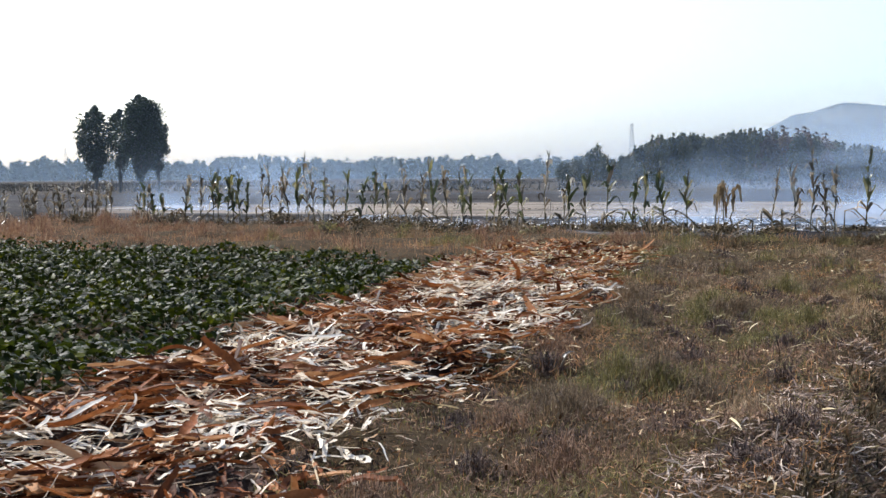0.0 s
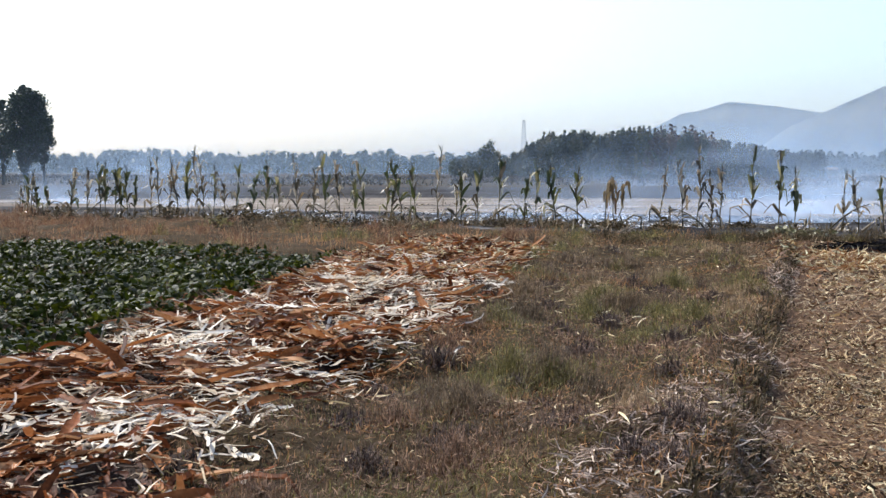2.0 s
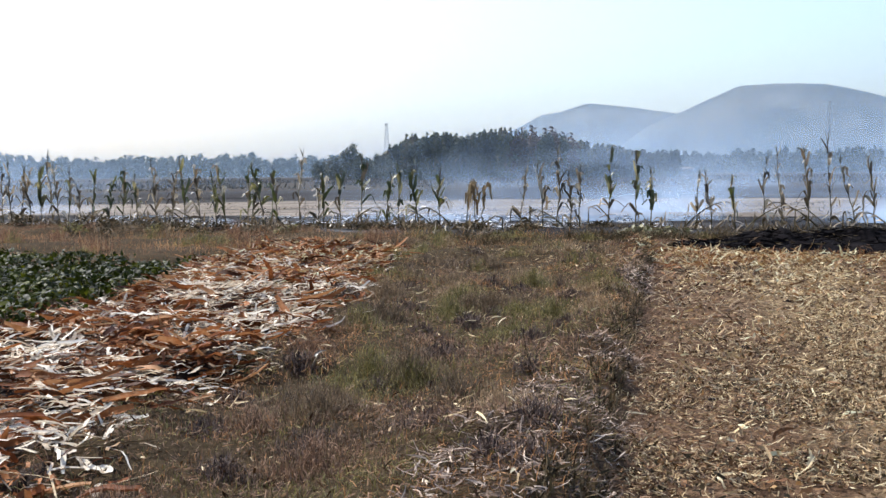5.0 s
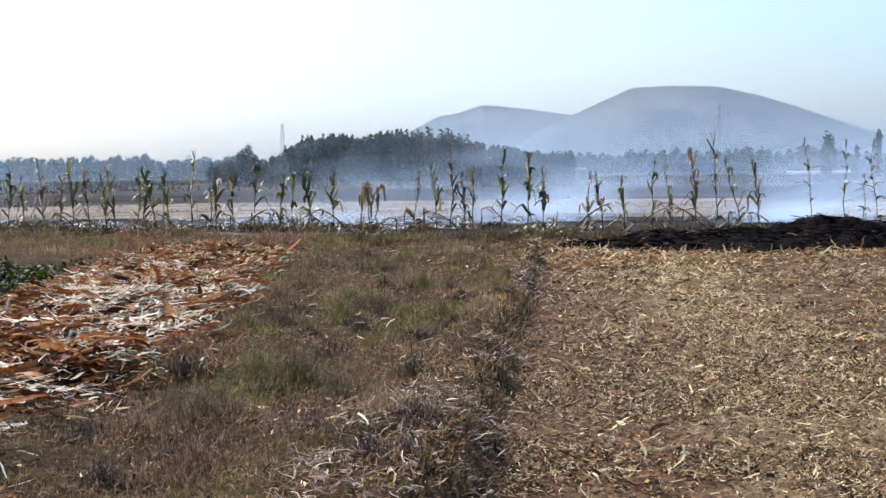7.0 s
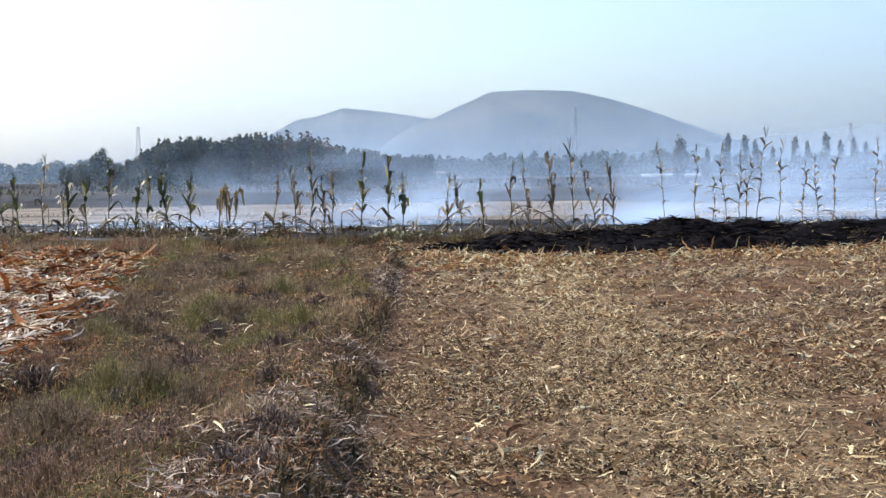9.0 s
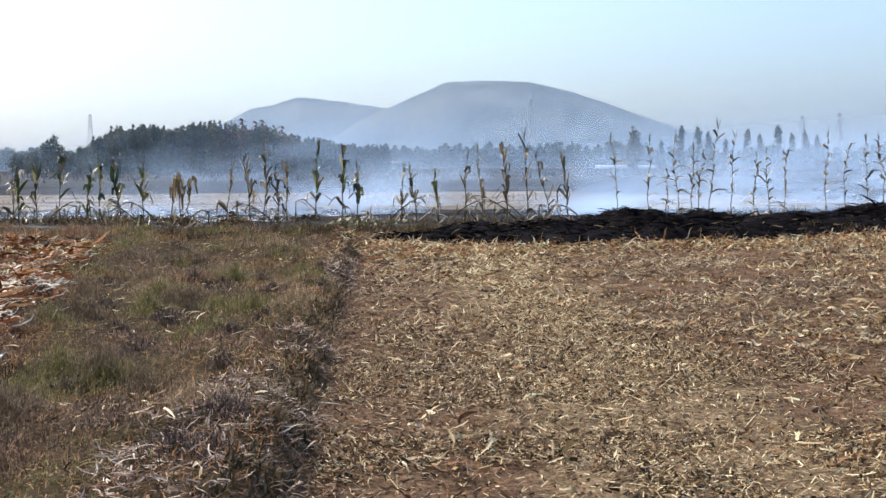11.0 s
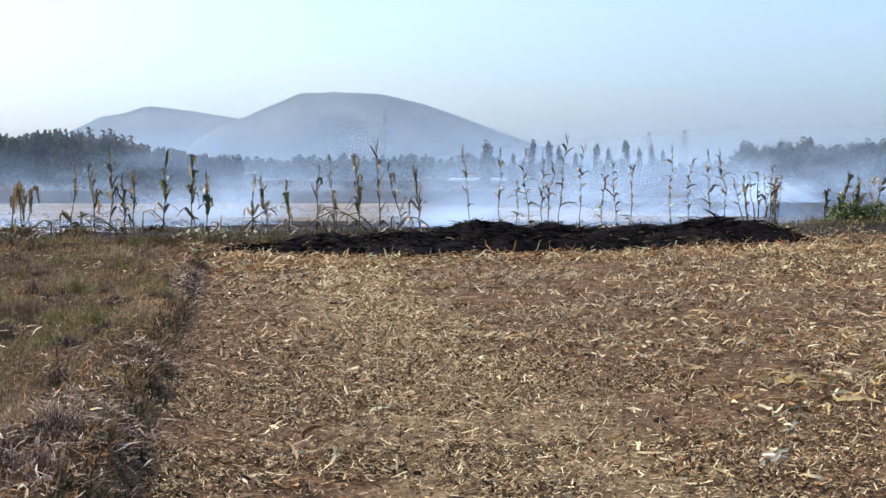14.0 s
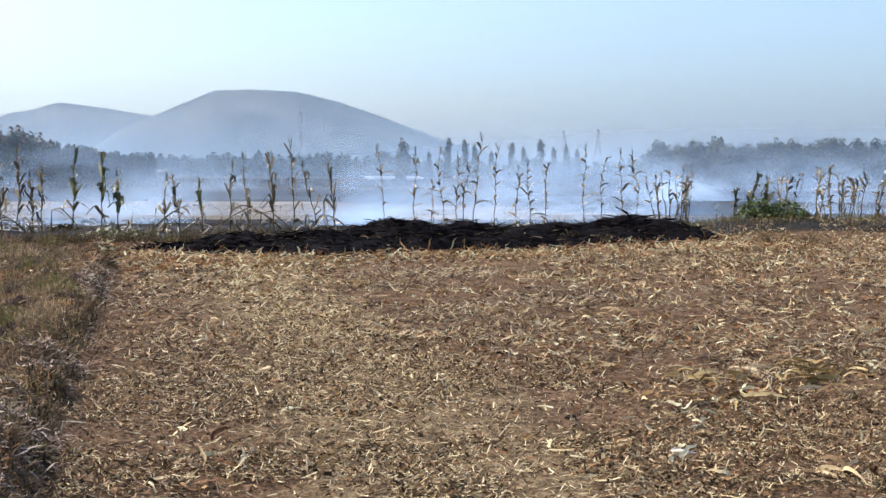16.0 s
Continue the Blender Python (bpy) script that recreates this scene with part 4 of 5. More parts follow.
def field_cover():
    x, y = scatter(1300000, -2, 38, -3.5, 27)
    d, e = np.hypot(x, y), x - edge_x(y) + 0.9 * (wave(x, y, 1.8, 46) - 0.5)
    pale = np.exp(-((e - 2.4) / 1.1) ** 2)          # the band where the chopper threw its straw
    bald = ss(0.6, 0.42, wave(x, y, 0.9, 47) * 0.6 + wave(x, y, 2.6, 48) * 0.4)
    keep = (d < 34) & (x < 1.9 * y + 9) & (x > edge_x(y) - 0.15 + rng.normal(size=len(x)) * 0.2) & (y < row_y(x) - 2.5)
    keep &= rng.random(len(x)) < (0.45 + 0.55 * ss(20, 10, d)) * (0.4 + 0.8 * wave(x, y, 0.3, 41)) * (0.42 + 0.8 * pale) * (1 - 0.85 * bald * (1 - 0.5 * pale))
    x, y, pale = x[keep], y[keep], pale[keep]
    c = rng.random(len(x))
    straw, stems = 0.2 + 0.5 * pale, 0.26 * (1 - pale)
    for name, label, mat, m, length, width in (
            ("chopped_straw", "pale chopped maize straw strewn over the harvested field", M_STRAW, c < straw, (0.015, 0.06), (0.004, 0.009)),
            ("brown_litter", "brown crumbled leaf litter on the harvested field", M_BROWN, (c >= straw) & (c < 1 - stems), (0.012, 0.045), (0.006, 0.018)),
            ("chopped_stems", "grey weathered bits of stem on the harvested field", M_GREYSTRAW, c >= 1 - stems, (0.03, 0.13), (0.004, 0.009))):
        litter(name, label, "straw", x[m], y[m], mat, length, width, 0.025, 1, (0.1, 0.3), 0.0, 0.6, grow=1 + 0.09 * np.clip(np.hypot(x[m], y[m]) - 7, 0, 14))
    # heaps of grey stems with dark gaps
    x, y = scatter(60000, 4, 26, 3.5, 18)
    t = wave(x, y, 1.5, 49) * 0.6 + wave(x, y, 0.5, 50) * 0.4
    keep = (t + rng.normal(size=len(x)) * 0.06 > 0.6) & (x - edge_x(y) > 3.4 + rng.normal(size=len(x)) * 0.5) & (x < 1.9 * y + 6)
    x, y, t = x[keep], y[keep], t[keep]
    litter("lying_stems", "grey and tan stems lying in loose heaps on the field", "dead stems", x, y, M_GREYSTRAW, (0.05, 0.2), (0.005, 0.013), 0.05, 2, (0.12, 0.22), 0.4, 0.4, 0.0, 0.6, None, 0.3 * (t - 0.6), 0.6, pieces=220)
    # fine crumbs where the field lies nearest
    d, a = 4.4 + 12.0 * rng.random(260000), np.radians(rng.uniform(8, 64, 260000))
    x, y = d * np.sin(a), d * np.cos(a)
    keep = (x > edge_x(y) - 0.05) & (wave(x, y, 0.22, 44) * (0.12 + 1.1 * ss(0.34, 0.62, 0.6 * wave(x, y, 0.7, 45) + 0.4 * wave(x, y, 1.8, 37))) > rng.random(len(x)) * 0.5) & (rng.random(len(x)) < ss(16.4, 9.0, d))
    x, y = x[keep], y[keep]
    c = rng.random(len(x))
    for name, label, mat, lo, hi, length, width in (
            ("straw_crumbs", "fine straw crumbs covering the soil", M_STRAW, 0.0, 0.5, (0.012, 0.05), (0.004, 0.01)),
            ("leaf_crumbs", "brown leaf crumbs covering the soil", M_BROWN, 0.5, 0.88, (0.012, 0.045), (0.006, 0.018)),
            ("soil_crumbs", "dark soil crumbs and bits of char", M_WEED, 0.88, 1.0, (0.015, 0.05), (0.01, 0.03))):
        m = (c >= lo) & (c < hi)
        litter(name, label, "straw", x[m], y[m], mat, length, width, 0.02, 1, (0.15, 0.35), 0.0, 0.7)
    x, y = scatter(75000, 2, 36, 4.5, 27)
    keep = (x > edge_x(y) + 0.4) & ((x - edge_x(y) > 4.2) | (y > 15) | (rng.random(len(x)) < 0.25)) & (y < row_y(x) - 2.2) & (wave(x, y, 1.2, 43) * 0.6 + wave(x, y, 0.4, 38) * 0.4 + 0.12 * ss(8, 16, y) > 0.54)
    x, y, keep = x[keep], y[keep], rng.random(int(keep.sum())) < 0.4
    litter("curled_scraps", "rust-brown curled scraps of leaf on the harvested field", "husks", x[~keep], y[~keep], M_REDSTRAW, (0.05, 0.17), (0.012, 0.034), 0.04, 4, (0.2, 0.22), (-0.6, 0.7), 0.25, 0.0, 0.9, None, None, 1.2, pieces=220, crumple=0.3)
    litter("maize_husks", "larger curled husk leaves lying on the harvested field", "husks", x[keep], y[keep], M_STRAW, (0.06, 0.2), (0.012, 0.03), 0.04, 4, (0.18, 0.2), (-0.5, 0.7), 0.2, 0.2, 0.9, None, None, 1.2, pieces=220, crumple=0.3)
    x, y = scatter(24000, 6, 26, 14.5, 26)
    keep = (x > edge_x(y) - 0.3) & (x < 22.5) & (y > 19.5 - 0.1 * (x - 8) + 2.5 * (wave(x, y, 1.2, 40) - 0.5)) & (y < np.minimum(row_y(x) - 3, pile_axis(x) - 1.9)) & (wave(x, y, 0.5, 39) > 0.25)
    litter("rusty_husks", "rust-brown husks and leaves in front of the burnt heap", "husks", x[keep], y[keep], M_REDSTRAW, (0.1, 0.36), (0.012, 0.04), 0.09, 4, (0.2, 0.25), (-0.4, 0.5), 0.2, 0.0, 0.9, None, None, 0.9, pieces=220, crumple=0.3)
    m = rng.random(len(x)) < 0.1
    k = np.flatnonzero(keep & m)
    litter("tumbled_stalks", "tan stalks tumbled before the burnt heap", "maize stalks", x[k], y[k], M_STRAW, (0.15, 0.42), (0.012, 0.024), 0.1, 3, (0.15, 0.2), (-0.3, 0.3), 0.5, 0.0, 0.6)
    # golden straws in the chopper's band
    x, y = scatter(11000, 1, 14, 4.0, 24)
    e = x - edge_x(y)
    keep = (rng.random(len(x)) < np.exp(-((e - 2.2) / 1.5) ** 2) + 0.12) & (e > 0) & (wave(x, y, 0.5, 29) > 0.3)
    litter("golden_straws", "long golden straws lying in the chopped band", "straw", x[keep], y[keep], M_STRAW, (0.05, 0.15), (0.006, 0.011), 0.04, 2, (0.1, 0.2), 0.3, 0.6, pieces=220)
    # upright stubs of the cut crop
    x, y = scatter(4000, 4, 36, 4.5, 26)
    keep = (x > edge_x(y) + 2.8) & (y < row_y(x) - 3)
    litter("stubble", "short upright stubs of cut stalks", "stubble", x[keep], y[keep], M_REDSTRAW, (0.03, 0.09), (0.007, 0.015), 0.01, 3, (1.0, 0.4), 0.8, 0.6, 0.25, 0.6, None, None, 1.0, crumple=0.2)


field_cover()


def verge_cover():
    x, y = scatter(370000, -5, 11, 3, 31)
    t = wave(x, y, 0.22, 56) * 0.35 + wave(x, y, 0.5, 51) * 0.4 + wave(x, y, 1.7, 52) * 0.4
    d = np.hypot(x, y)
    keep = (x < edge_x(y) - 0.1 + rng.normal(size=len(x)) * 0.15) & (x > heap_right(y) - 0.25 + rng.normal(size=len(x)) * 0.25) & (y < row_y(x) - 0.4)
    keep &= (y < row_y(x) - 4.6 * ss(1, 6, x)) & (t > rng.random(len(x)) * 0.6 + 0.1) & (rng.random(len(x)) < (0.6 + 0.4 * ss(16, 9, d)) * np.where((x > edge_x(y) - 0.8) & (y < 15), 0.3, 1.0))
    x, y, t = x[keep], y[keep], t[keep]
    green = wave(x, y, 2.2, 53) + rng.normal(size=len(x)) * 0.15 > 0.48
    for name, label, mat, m in (("dry_grass", "tussocky dry brown grass on the verge", M_GRASS, ~green), ("olive_grass", "fading olive grass on the verge", M_GREENGRASS, green)):
        n = int(m.sum())
        hgt = (0.02 + 0.1 * t[m] ** 3) * rng.uniform(0.5, 1.4, n)
        ob = put(name, *strips(np.stack([x[m], y[m], ground_z(x[m], y[m]) - 0.01], 1), rng.uniform(0, 6.283, n), hgt, rng.uniform(0.003, 0.007, n), rng.uniform(0.3, 1.4, n), rng.normal(size=n) * 1.0 - 0.4, 3, 0.2, 0.0, 0.6, 0.0, 0.0, 0.0, 0.3), mat)
        tagged(ob, label, "grass", kind="stuff")
    x, y = scatter(110000, -2, 11, 4.5, 29)
    d = x - edge_x(y)
    keep = (d < 0.3) & (x > heap_right(y)) & (rng.random(len(x)) < np.where(d > -1.1, 1.0, 0.03) * (wave(x, y, 0.8, 54) + 0.3))
    x, y = x[keep], y[keep]
    k = rng.random(len(x)) < 0.4
    litter("dark_stems", "mauve-brown dead stems lying along the verge's edge", "dead stems", x[k], y[k], M_MAUVE, (0.03, 0.12), (0.004, 0.009), 0.05, 3, (0.2, 0.3), (-0.2, 0.6), 0.4, crumple=0.3)
    x, y = x[~k], y[~k]
    litter("grey_stems", "grey dead stems lying along the verge's edge", "dead stems", x, y, M_MAUVE, (0.03, 0.1), (0.003, 0.008), 0.05, 3, (0.2, 0.3), (-0.1, 0.4), 0.4, crumple=0.3)
    # mats of pale stems along the lip and over the near end of the verge
    x, y = scatter(105000, -1.5, 7, 4.2, 20)
    d = x - edge_x(y)
    t = 0.6 * wave(x, y, 0.55, 33) + 0.4 * wave(x, y, 0.2, 34)
    reach = 0.26 + 0.6 * ss(9.5, 6.5, y)
    keep = (d < 0.15) & (d > -reach) & (x > heap_right(y) + 0.3) & (t + 0.3 * np.exp(-((d + 0.35) / 0.5) ** 2) * (0.35 + 0.65 * ss(11, 7, y)) > 0.53 + 0.2 * rng.random(len(x)))
    x, y, t = x[keep], y[keep], t[keep]
    litter("stem_mat", "pale grey dead stems matted along the verge's lip", "dead stems", x, y, M_PALESTEM, (0.05, 0.13), (0.006, 0.011), 0.03, 3, (0.1, 0.2), (-0.15, 0.4), 0.4, 0.0, 0.6, None, 0.3 * np.maximum(t - 0.5, 0), 0.6, pieces=220, crumple=0.15)
    # weeds on the lip, their dark colour strengthens its line of shade
    y = rng.uniform(4.5, 25, 13000)
    d = rng.uniform(-0.2, 0.06, len(y))
    x = edge_x(y) + d + 0.08 * (wave(y, y, 0.6, 58) - 0.5)
    k = wave(x, y, 0.3, 59) > rng.random(len(y)) * 0.8
    litter("edge_weeds", "dead weeds along the verge's lip, dark to deepen its shade", "weeds", x[k], y[k], M_WEED, (0.03, 0.11), (0.006, 0.016), 0.02, 2, (0.6, 0.5), (-0.2, 0.5), 0.3)
    x, y = scatter(50000, -2, 11, 4.5, 30)
    keep = (x < edge_x(y)) & (x > heap_right(y) - 0.2) & (wave(x, y, 0.6, 57) > rng.random(len(x))) & (y < row_y(x) - 1)
    x, y = x[keep], y[keep]
    litter("verge_litter", "brown crumbled leaves between the tussocks", "leaf litter", x, y, M_BROWN, (0.02, 0.075), (0.006, 0.018), 0.05, 2, (0.3, 0.4), (-0.3, 0.6), 0.4)
    c = rng.random(len(x)) < 0.1
    litter("pale_scraps", "pale scraps of husk scattered through the grass", "leaf litter", x[c] + 0.1, y[c], M_STRAW, (0.02, 0.09), (0.006, 0.018), 0.07, 1, (0.15, 0.3), 0.0, 0.6)
    d, a = 5.0 + 15 * rng.random(120000) ** 0.75, np.radians(rng.uniform(-14, 32, 120000))
    x, y = d * np.sin(a), d * np.cos(a)
    t = wave(x, y, 0.9, 35)
    keep = (x < edge_x(y) - 0.05) & (x > heap_right(y) - 0.2) & (wave(x, y, 0.3, 36) + 0.25 > rng.random(len(x)))
    x, y, t = x[keep], y[keep], t[keep] + rng.normal(size=int(keep.sum())) * 0.12
    for name, label, mat, m in (("dead_tangle", "tangle of dead grey-mauve stems between the tussocks", M_MAUVE, t < 0.4), ("olive_tangle", "low tangle of fading olive grass", M_GREENGRASS, (t >= 0.4) & (t < 0.6)), ("brown_tangle", "low tangle of brown grass and weeds", M_GRASS, t >= 0.6)):
        litter(name, label, "grass", x[m], y[m], mat, (0.02, 0.08), (0.003, 0.008), 0.06, 2, (0.5, 0.5), (-0.4, 1.0), 0.4, 0.0, 0.6)
    x, y = scatter(7000, -2, 11, 4.5, 27)
    keep = (x < edge_x(y) - 0.2) & (x > heap_right(y) - 0.2) & (wave(x, y, 0.7, 55) > 0.55)
    litter("stray_husks", "stray pale husks caught in the grass", "husks", x[keep], y[keep], M_STRAW, (0.05, 0.17), (0.008, 0.02), 0.08, 4, (0.1, 0.2), (-0.2, 0.5), 0.15, 0.2)


verge_cover()


def tussock(x, y, r, h, mat, label):
    """A soft dome of grass: rooted blades, and short curled strands all through its volume."""
    n = int((4200 if y < 17 else 800) * min(1.0, r))
    a, q = rng.uniform(0, 6.283, n), np.abs(rng.normal(size=n)) * 0.6 * r
    px, py = x + np.cos(a) * q, y + np.sin(a) * q
    dome = h * np.exp(-(q / r) ** 2) * (0.7 + 0.6 * wave(px, py, 0.18, 27))
    loose = rng.random(n) < 0.62
    z = ground_z(px, py) - float(ground_z(x, y)) - 0.02 + np.where(loose, dome * 0.85 * rng.random(n), 0.0)
    length = np.where(loose, rng.uniform(0.03, 0.09, n), rng.uniform(0.35, 0.95, n) * dome)
    lift = np.where(loose, 0.5 + rng.normal(size=n) * 0.6, 1.25 - np.minimum(q / r, 1) * 0.6 + rng.normal(size=n) * 0.45)
    ob = put("grass_tussock", *strips(np.stack([np.cos(a) * q, np.sin(a) * q, z], 1), a + rng.normal(size=n) * 1.4, length, rng.uniform(0.0025, 0.0045, n) * (1 + 0.04 * math.hypot(x, y) + (0.6 if y > 17 else 0)),
                                      lift, rng.normal(size=n) * 1.2, 3, 0.3, 0.0, 0.6, 0.0, rng.normal(size=n) * 0.9, 0.0, 0.25), mat)
    ob.location = (x, y, float(ground_z(x, y)))
    return tagged(ob, label, "grass", "tussocks on the verge", "stuff")


for x, y, r, h in ((1.6, 9.6, 0.34, 0.36), (1.4, 12.2, 0.45, 0.3), (3.3, 14.0, 0.5, 0.3), (2.0, 13.6, 0.5, 0.32), (3.0, 17.5, 0.6, 0.34), (4.9, 21.3, 0.6, 0.4), (4.3, 16.2, 0.5, 0.3), (2.4, 16.0, 0.5, 0.34), (1.7, 8.2, 0.4, 0.25), (4.8, 18.5, 0.6, 0.3), (6.3, 23.0, 0.6, 0.35), (0.8, 8.0, 0.4, 0.26)):
    tussock(x, y, r, h, M_TUSSOCK, "bushy tussock of dry brown grass")
for x, y, r, h in ((18.3, 21.6, 0.6, 0.4), (19.1, 21.3, 0.7, 0.36), (23.6, 20.6, 0.7, 0.35), (24.6, 20.2, 0.6, 0.3), (6.6, 20.4, 0.5, 0.3)):
    tussock(x, y, r, h, M_WEED, "dark brown bunch of dead weeds")
# low clumps in dark colour add the shade at the tussocks' feet
for k in range(70):
    y = 5.4 + 20 * ((k * 0.618 + 0.5) % 1) ** 0.9
    a, b = float(heap_right(y)) + 0.1, float(edge_x(y)) - 0.15
    tussock(a + (b - a) * rng.random(), y, rng.uniform(0.16, 0.36), rng.uniform(0.08, 0.18), M_TUSSOCKSHADE, "low dark clump standing in for shade under the tussocks")
for k in range(64):
    y = 5.2 + 23 * ((k * 0.618) % 1) ** 0.8
    a, b = float(heap_right(y)) + 0.2, float(edge_x(y)) - 0.4
    if b - a < 0.6:
        continue
    x = a + (b - a) * rng.random()
    kind = rng.random()
    if kind < 0.45:
        tussock(x, y, rng.uniform(0.28, 0.6), rng.uniform(0.16, 0.36), M_GREENGRASS, "soft tussock of fading olive grass")
    elif kind < 0.75:
        tussock(x, y, rng.uniform(0.25, 0.5), rng.uniform(0.14, 0.3), M_TUSSOCK, "bushy tussock of dry brown grass")
    else:
        tussock(x, y, rng.uniform(0.22, 0.45), rng.uniform(0.12, 0.24), M_MAUVE, "tussock of dead grey-brown stems")
for k in range(190):      # weeds and tufts between the crop and the maize
    s = -5 + 40 * ((k * 0.618 + 0.3) % 1)
    x = -14 + 0.907 * s
    b = max(float(bean_back(x)), 25.5 + 0.2 * x) + 0.3
    y = b + (float(row_y(x)) - 4.8 * float(ss(1, 6, x)) - b) * rng.random() ** 1.3
    kind = rng.random() + 0.06 * (x + 2)
    low = 0.3 + 0.55 * min(1.0, max(0.0, (float(row_y(x)) - y) / 8)) + (0.6 if x < -10 else 0)
    if kind < 0.5:
        tussock(x, y, rng.uniform(0.5, 1.0), rng.uniform(0.35, 0.6) * low, M_REDGRASS, "feathery tuft of russet grass")
    elif kind < 0.75 or kind > 1.15:
        tussock(x, y, rng.uniform(0.5, 0.9), rng.uniform(0.3, 0.55) * low, M_TUSSOCK if x < 5 else M_WEED, "bushy tuft of straw-brown grass and weeds")
    else:
        tussock(x, y, rng.uniform(0.3, 0.6), rng.uniform(0.25, 0.45) * low, M_GREENGRASS, "olive tuft of grass and weeds")


def heap_cover():
    x, y = scatter(170000, -7, 5, 3.2, 27.0)
    l, r = heap_left(y), heap_right(y)
    edge = rng.normal(size=len(x)) * 0.22
    keep = (x > l + edge) & (x < r + edge) & (y < 26.2 + 3 * edge) & (rng.random(len(x)) < 0.12 + 1.1 * ss(0.25, 0.7, wave(x, y, 0.16, 66)))
    x, y = x[keep], y[keep]
    lie = heap_height(x, y)
    n = len(x)
    c = rng.random(n)
    white = rng.random(n) < 0.75 * ss(24, 13, y) * ss(0.38, 0.56, wave(x, y, 0.9, 63) * 0.6 + wave(x, y, 0.35, 64) * 0.4)
    flow = 0.5 + 2.8 * (wave(x, y, 0.6, 62) - 0.5) + rng.normal(size=n) * np.where(rng.random(n) < 0.6, 0.45, 1.3) + np.pi * (rng.random(n) < 0.5)
    for name, single, label, m, mat, length, width, segs, crumple in (
            ("husk_heap", "leaf", "broad rust-coloured dry maize leaves heaped in a strip", ~white & (c < 0.13), M_RUSTLEAF, (0.22, 0.5), (0.045, 0.085), 6, 0.12),
            ("husk_strands", "strand", "narrow torn strands of dry maize leaf in the strip", ~white & (c >= 0.13) & (c < 0.4), M_HUSK, (0.12, 0.32), (0.014, 0.034), 5, 0.18),
            ("rust_scraps", "scrap", "rust-red scraps of leaf at the far end of the strip", ~white & (c >= 0.45) & (y > 15 + 5 * rng.random(n)), M_REDSTRAW, (0.08, 0.3), (0.015, 0.045), 4, 0.25),
            ("leaf_scraps", "scrap", "torn scraps of rust-brown maize leaf and husk", ~white & (c >= 0.45) & (c < 0.85) & (y < 17), M_HUSK, (0.05, 0.2), (0.012, 0.032), 4, 0.3),
            ("ivory_husks", "husk", "ivory-white crumpled husks lying in the leaf strip", white & (c < 0.62), M_WHITEHUSK, (0.1, 0.32), (0.016, 0.042), 5, 0.2)):
        k = int(m.sum())
        arch = np.where(rng.random(k) < 0.75, np.abs(rng.normal(size=k)) * 0.07, np.abs(rng.normal(size=k)) * 0.25 + 0.08)
        steep = rng.random(k) < 0.2
        arch = np.where(steep, rng.uniform(0.2, 0.7, k), arch)
        z = ground_z(x[m], y[m]) + lie[m] - 0.04 * steep + rng.uniform(-0.01, 0.09, k) + 0.15 * (wave(x[m], y[m], 0.4, 65) - 0.4)
        v, q = strips(np.stack([x[m], y[m], z], 1), flow[m], rng.uniform(*length, k), rng.uniform(*width, k), arch, np.where(steep, -rng.uniform(0.3, 1.2, k), -2 * arch) + rng.normal(size=k) * 0.3,
                      segs, 0.5, rng.uniform(-1, 1, k) * (0.55 if mat is M_WHITEHUSK else 0.85), 0.8, 0.0 if segs < 5 else 0.14 if mat is M_WHITEHUSK else 0.28, rng.normal(size=k) * 0.7, 0.0, crumple)
        blades(name, single, label, "maize leaves", v, q, k, mat, y[m], 220)
    m = rng.random(n) < 0.07
    litter("bare_stalks", "thin dry stalks lying among the leaves", "maize stalks", x[m], y[m], M_GREYSTRAW, (0.2, 0.6), (0.008, 0.016), 0.08, 3, (0.05, 0.12), 0.2, 0.7, 0.0, 0.5, None, lie[m])
    # sheet below the leaves, coloured dark to give the shade in their gaps
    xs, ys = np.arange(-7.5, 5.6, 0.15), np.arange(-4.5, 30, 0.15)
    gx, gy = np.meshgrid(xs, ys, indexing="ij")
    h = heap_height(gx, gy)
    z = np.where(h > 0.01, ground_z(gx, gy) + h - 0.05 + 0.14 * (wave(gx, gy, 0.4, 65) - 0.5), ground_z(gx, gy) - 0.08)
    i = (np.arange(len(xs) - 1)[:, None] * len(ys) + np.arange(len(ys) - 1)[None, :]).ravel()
    ob = put("leaf_mulch", np.stack([gx, gy, z], 2), np.stack([i, i + len(ys), i + len(ys) + 1, i + 1], 1), M_GAPSHADE, smooth=True)
    tagged(ob, "brown sheet under the husks, dark for the shaded gaps between them", "maize leaves", kind="stuff")


heap_cover()


def husk_clump(x, y, r, n, mat, label, length=(0.18, 0.4), width=(0.018, 0.038), name="husk_clump"):
    """A few large dry leaves that lie together."""
    top = new(name)
    for _ in range(n):
        a, q = rng.uniform(0, 6.283), r * math.sqrt(rng.random())
        arch = rng.uniform(0.2, 0.9)
        p = np.array([[math.cos(a) * q, math.sin(a) * q, rng.uniform(0.0, 0.03)]])
        put("leaf", *strips(p, rng.uniform(0, 6.283), rng.uniform(*length), rng.uniform(*width), arch, -1.9 * arch, 8, 0.3, rng.normal() * 0.9, 0.6, 0.25, rng.normal() * 1.6), mat, top, True)
    top.location = (x, y, float(ground_z(x, y)))
    return tagged(top, label, "husks", "clumps of husk on the field")


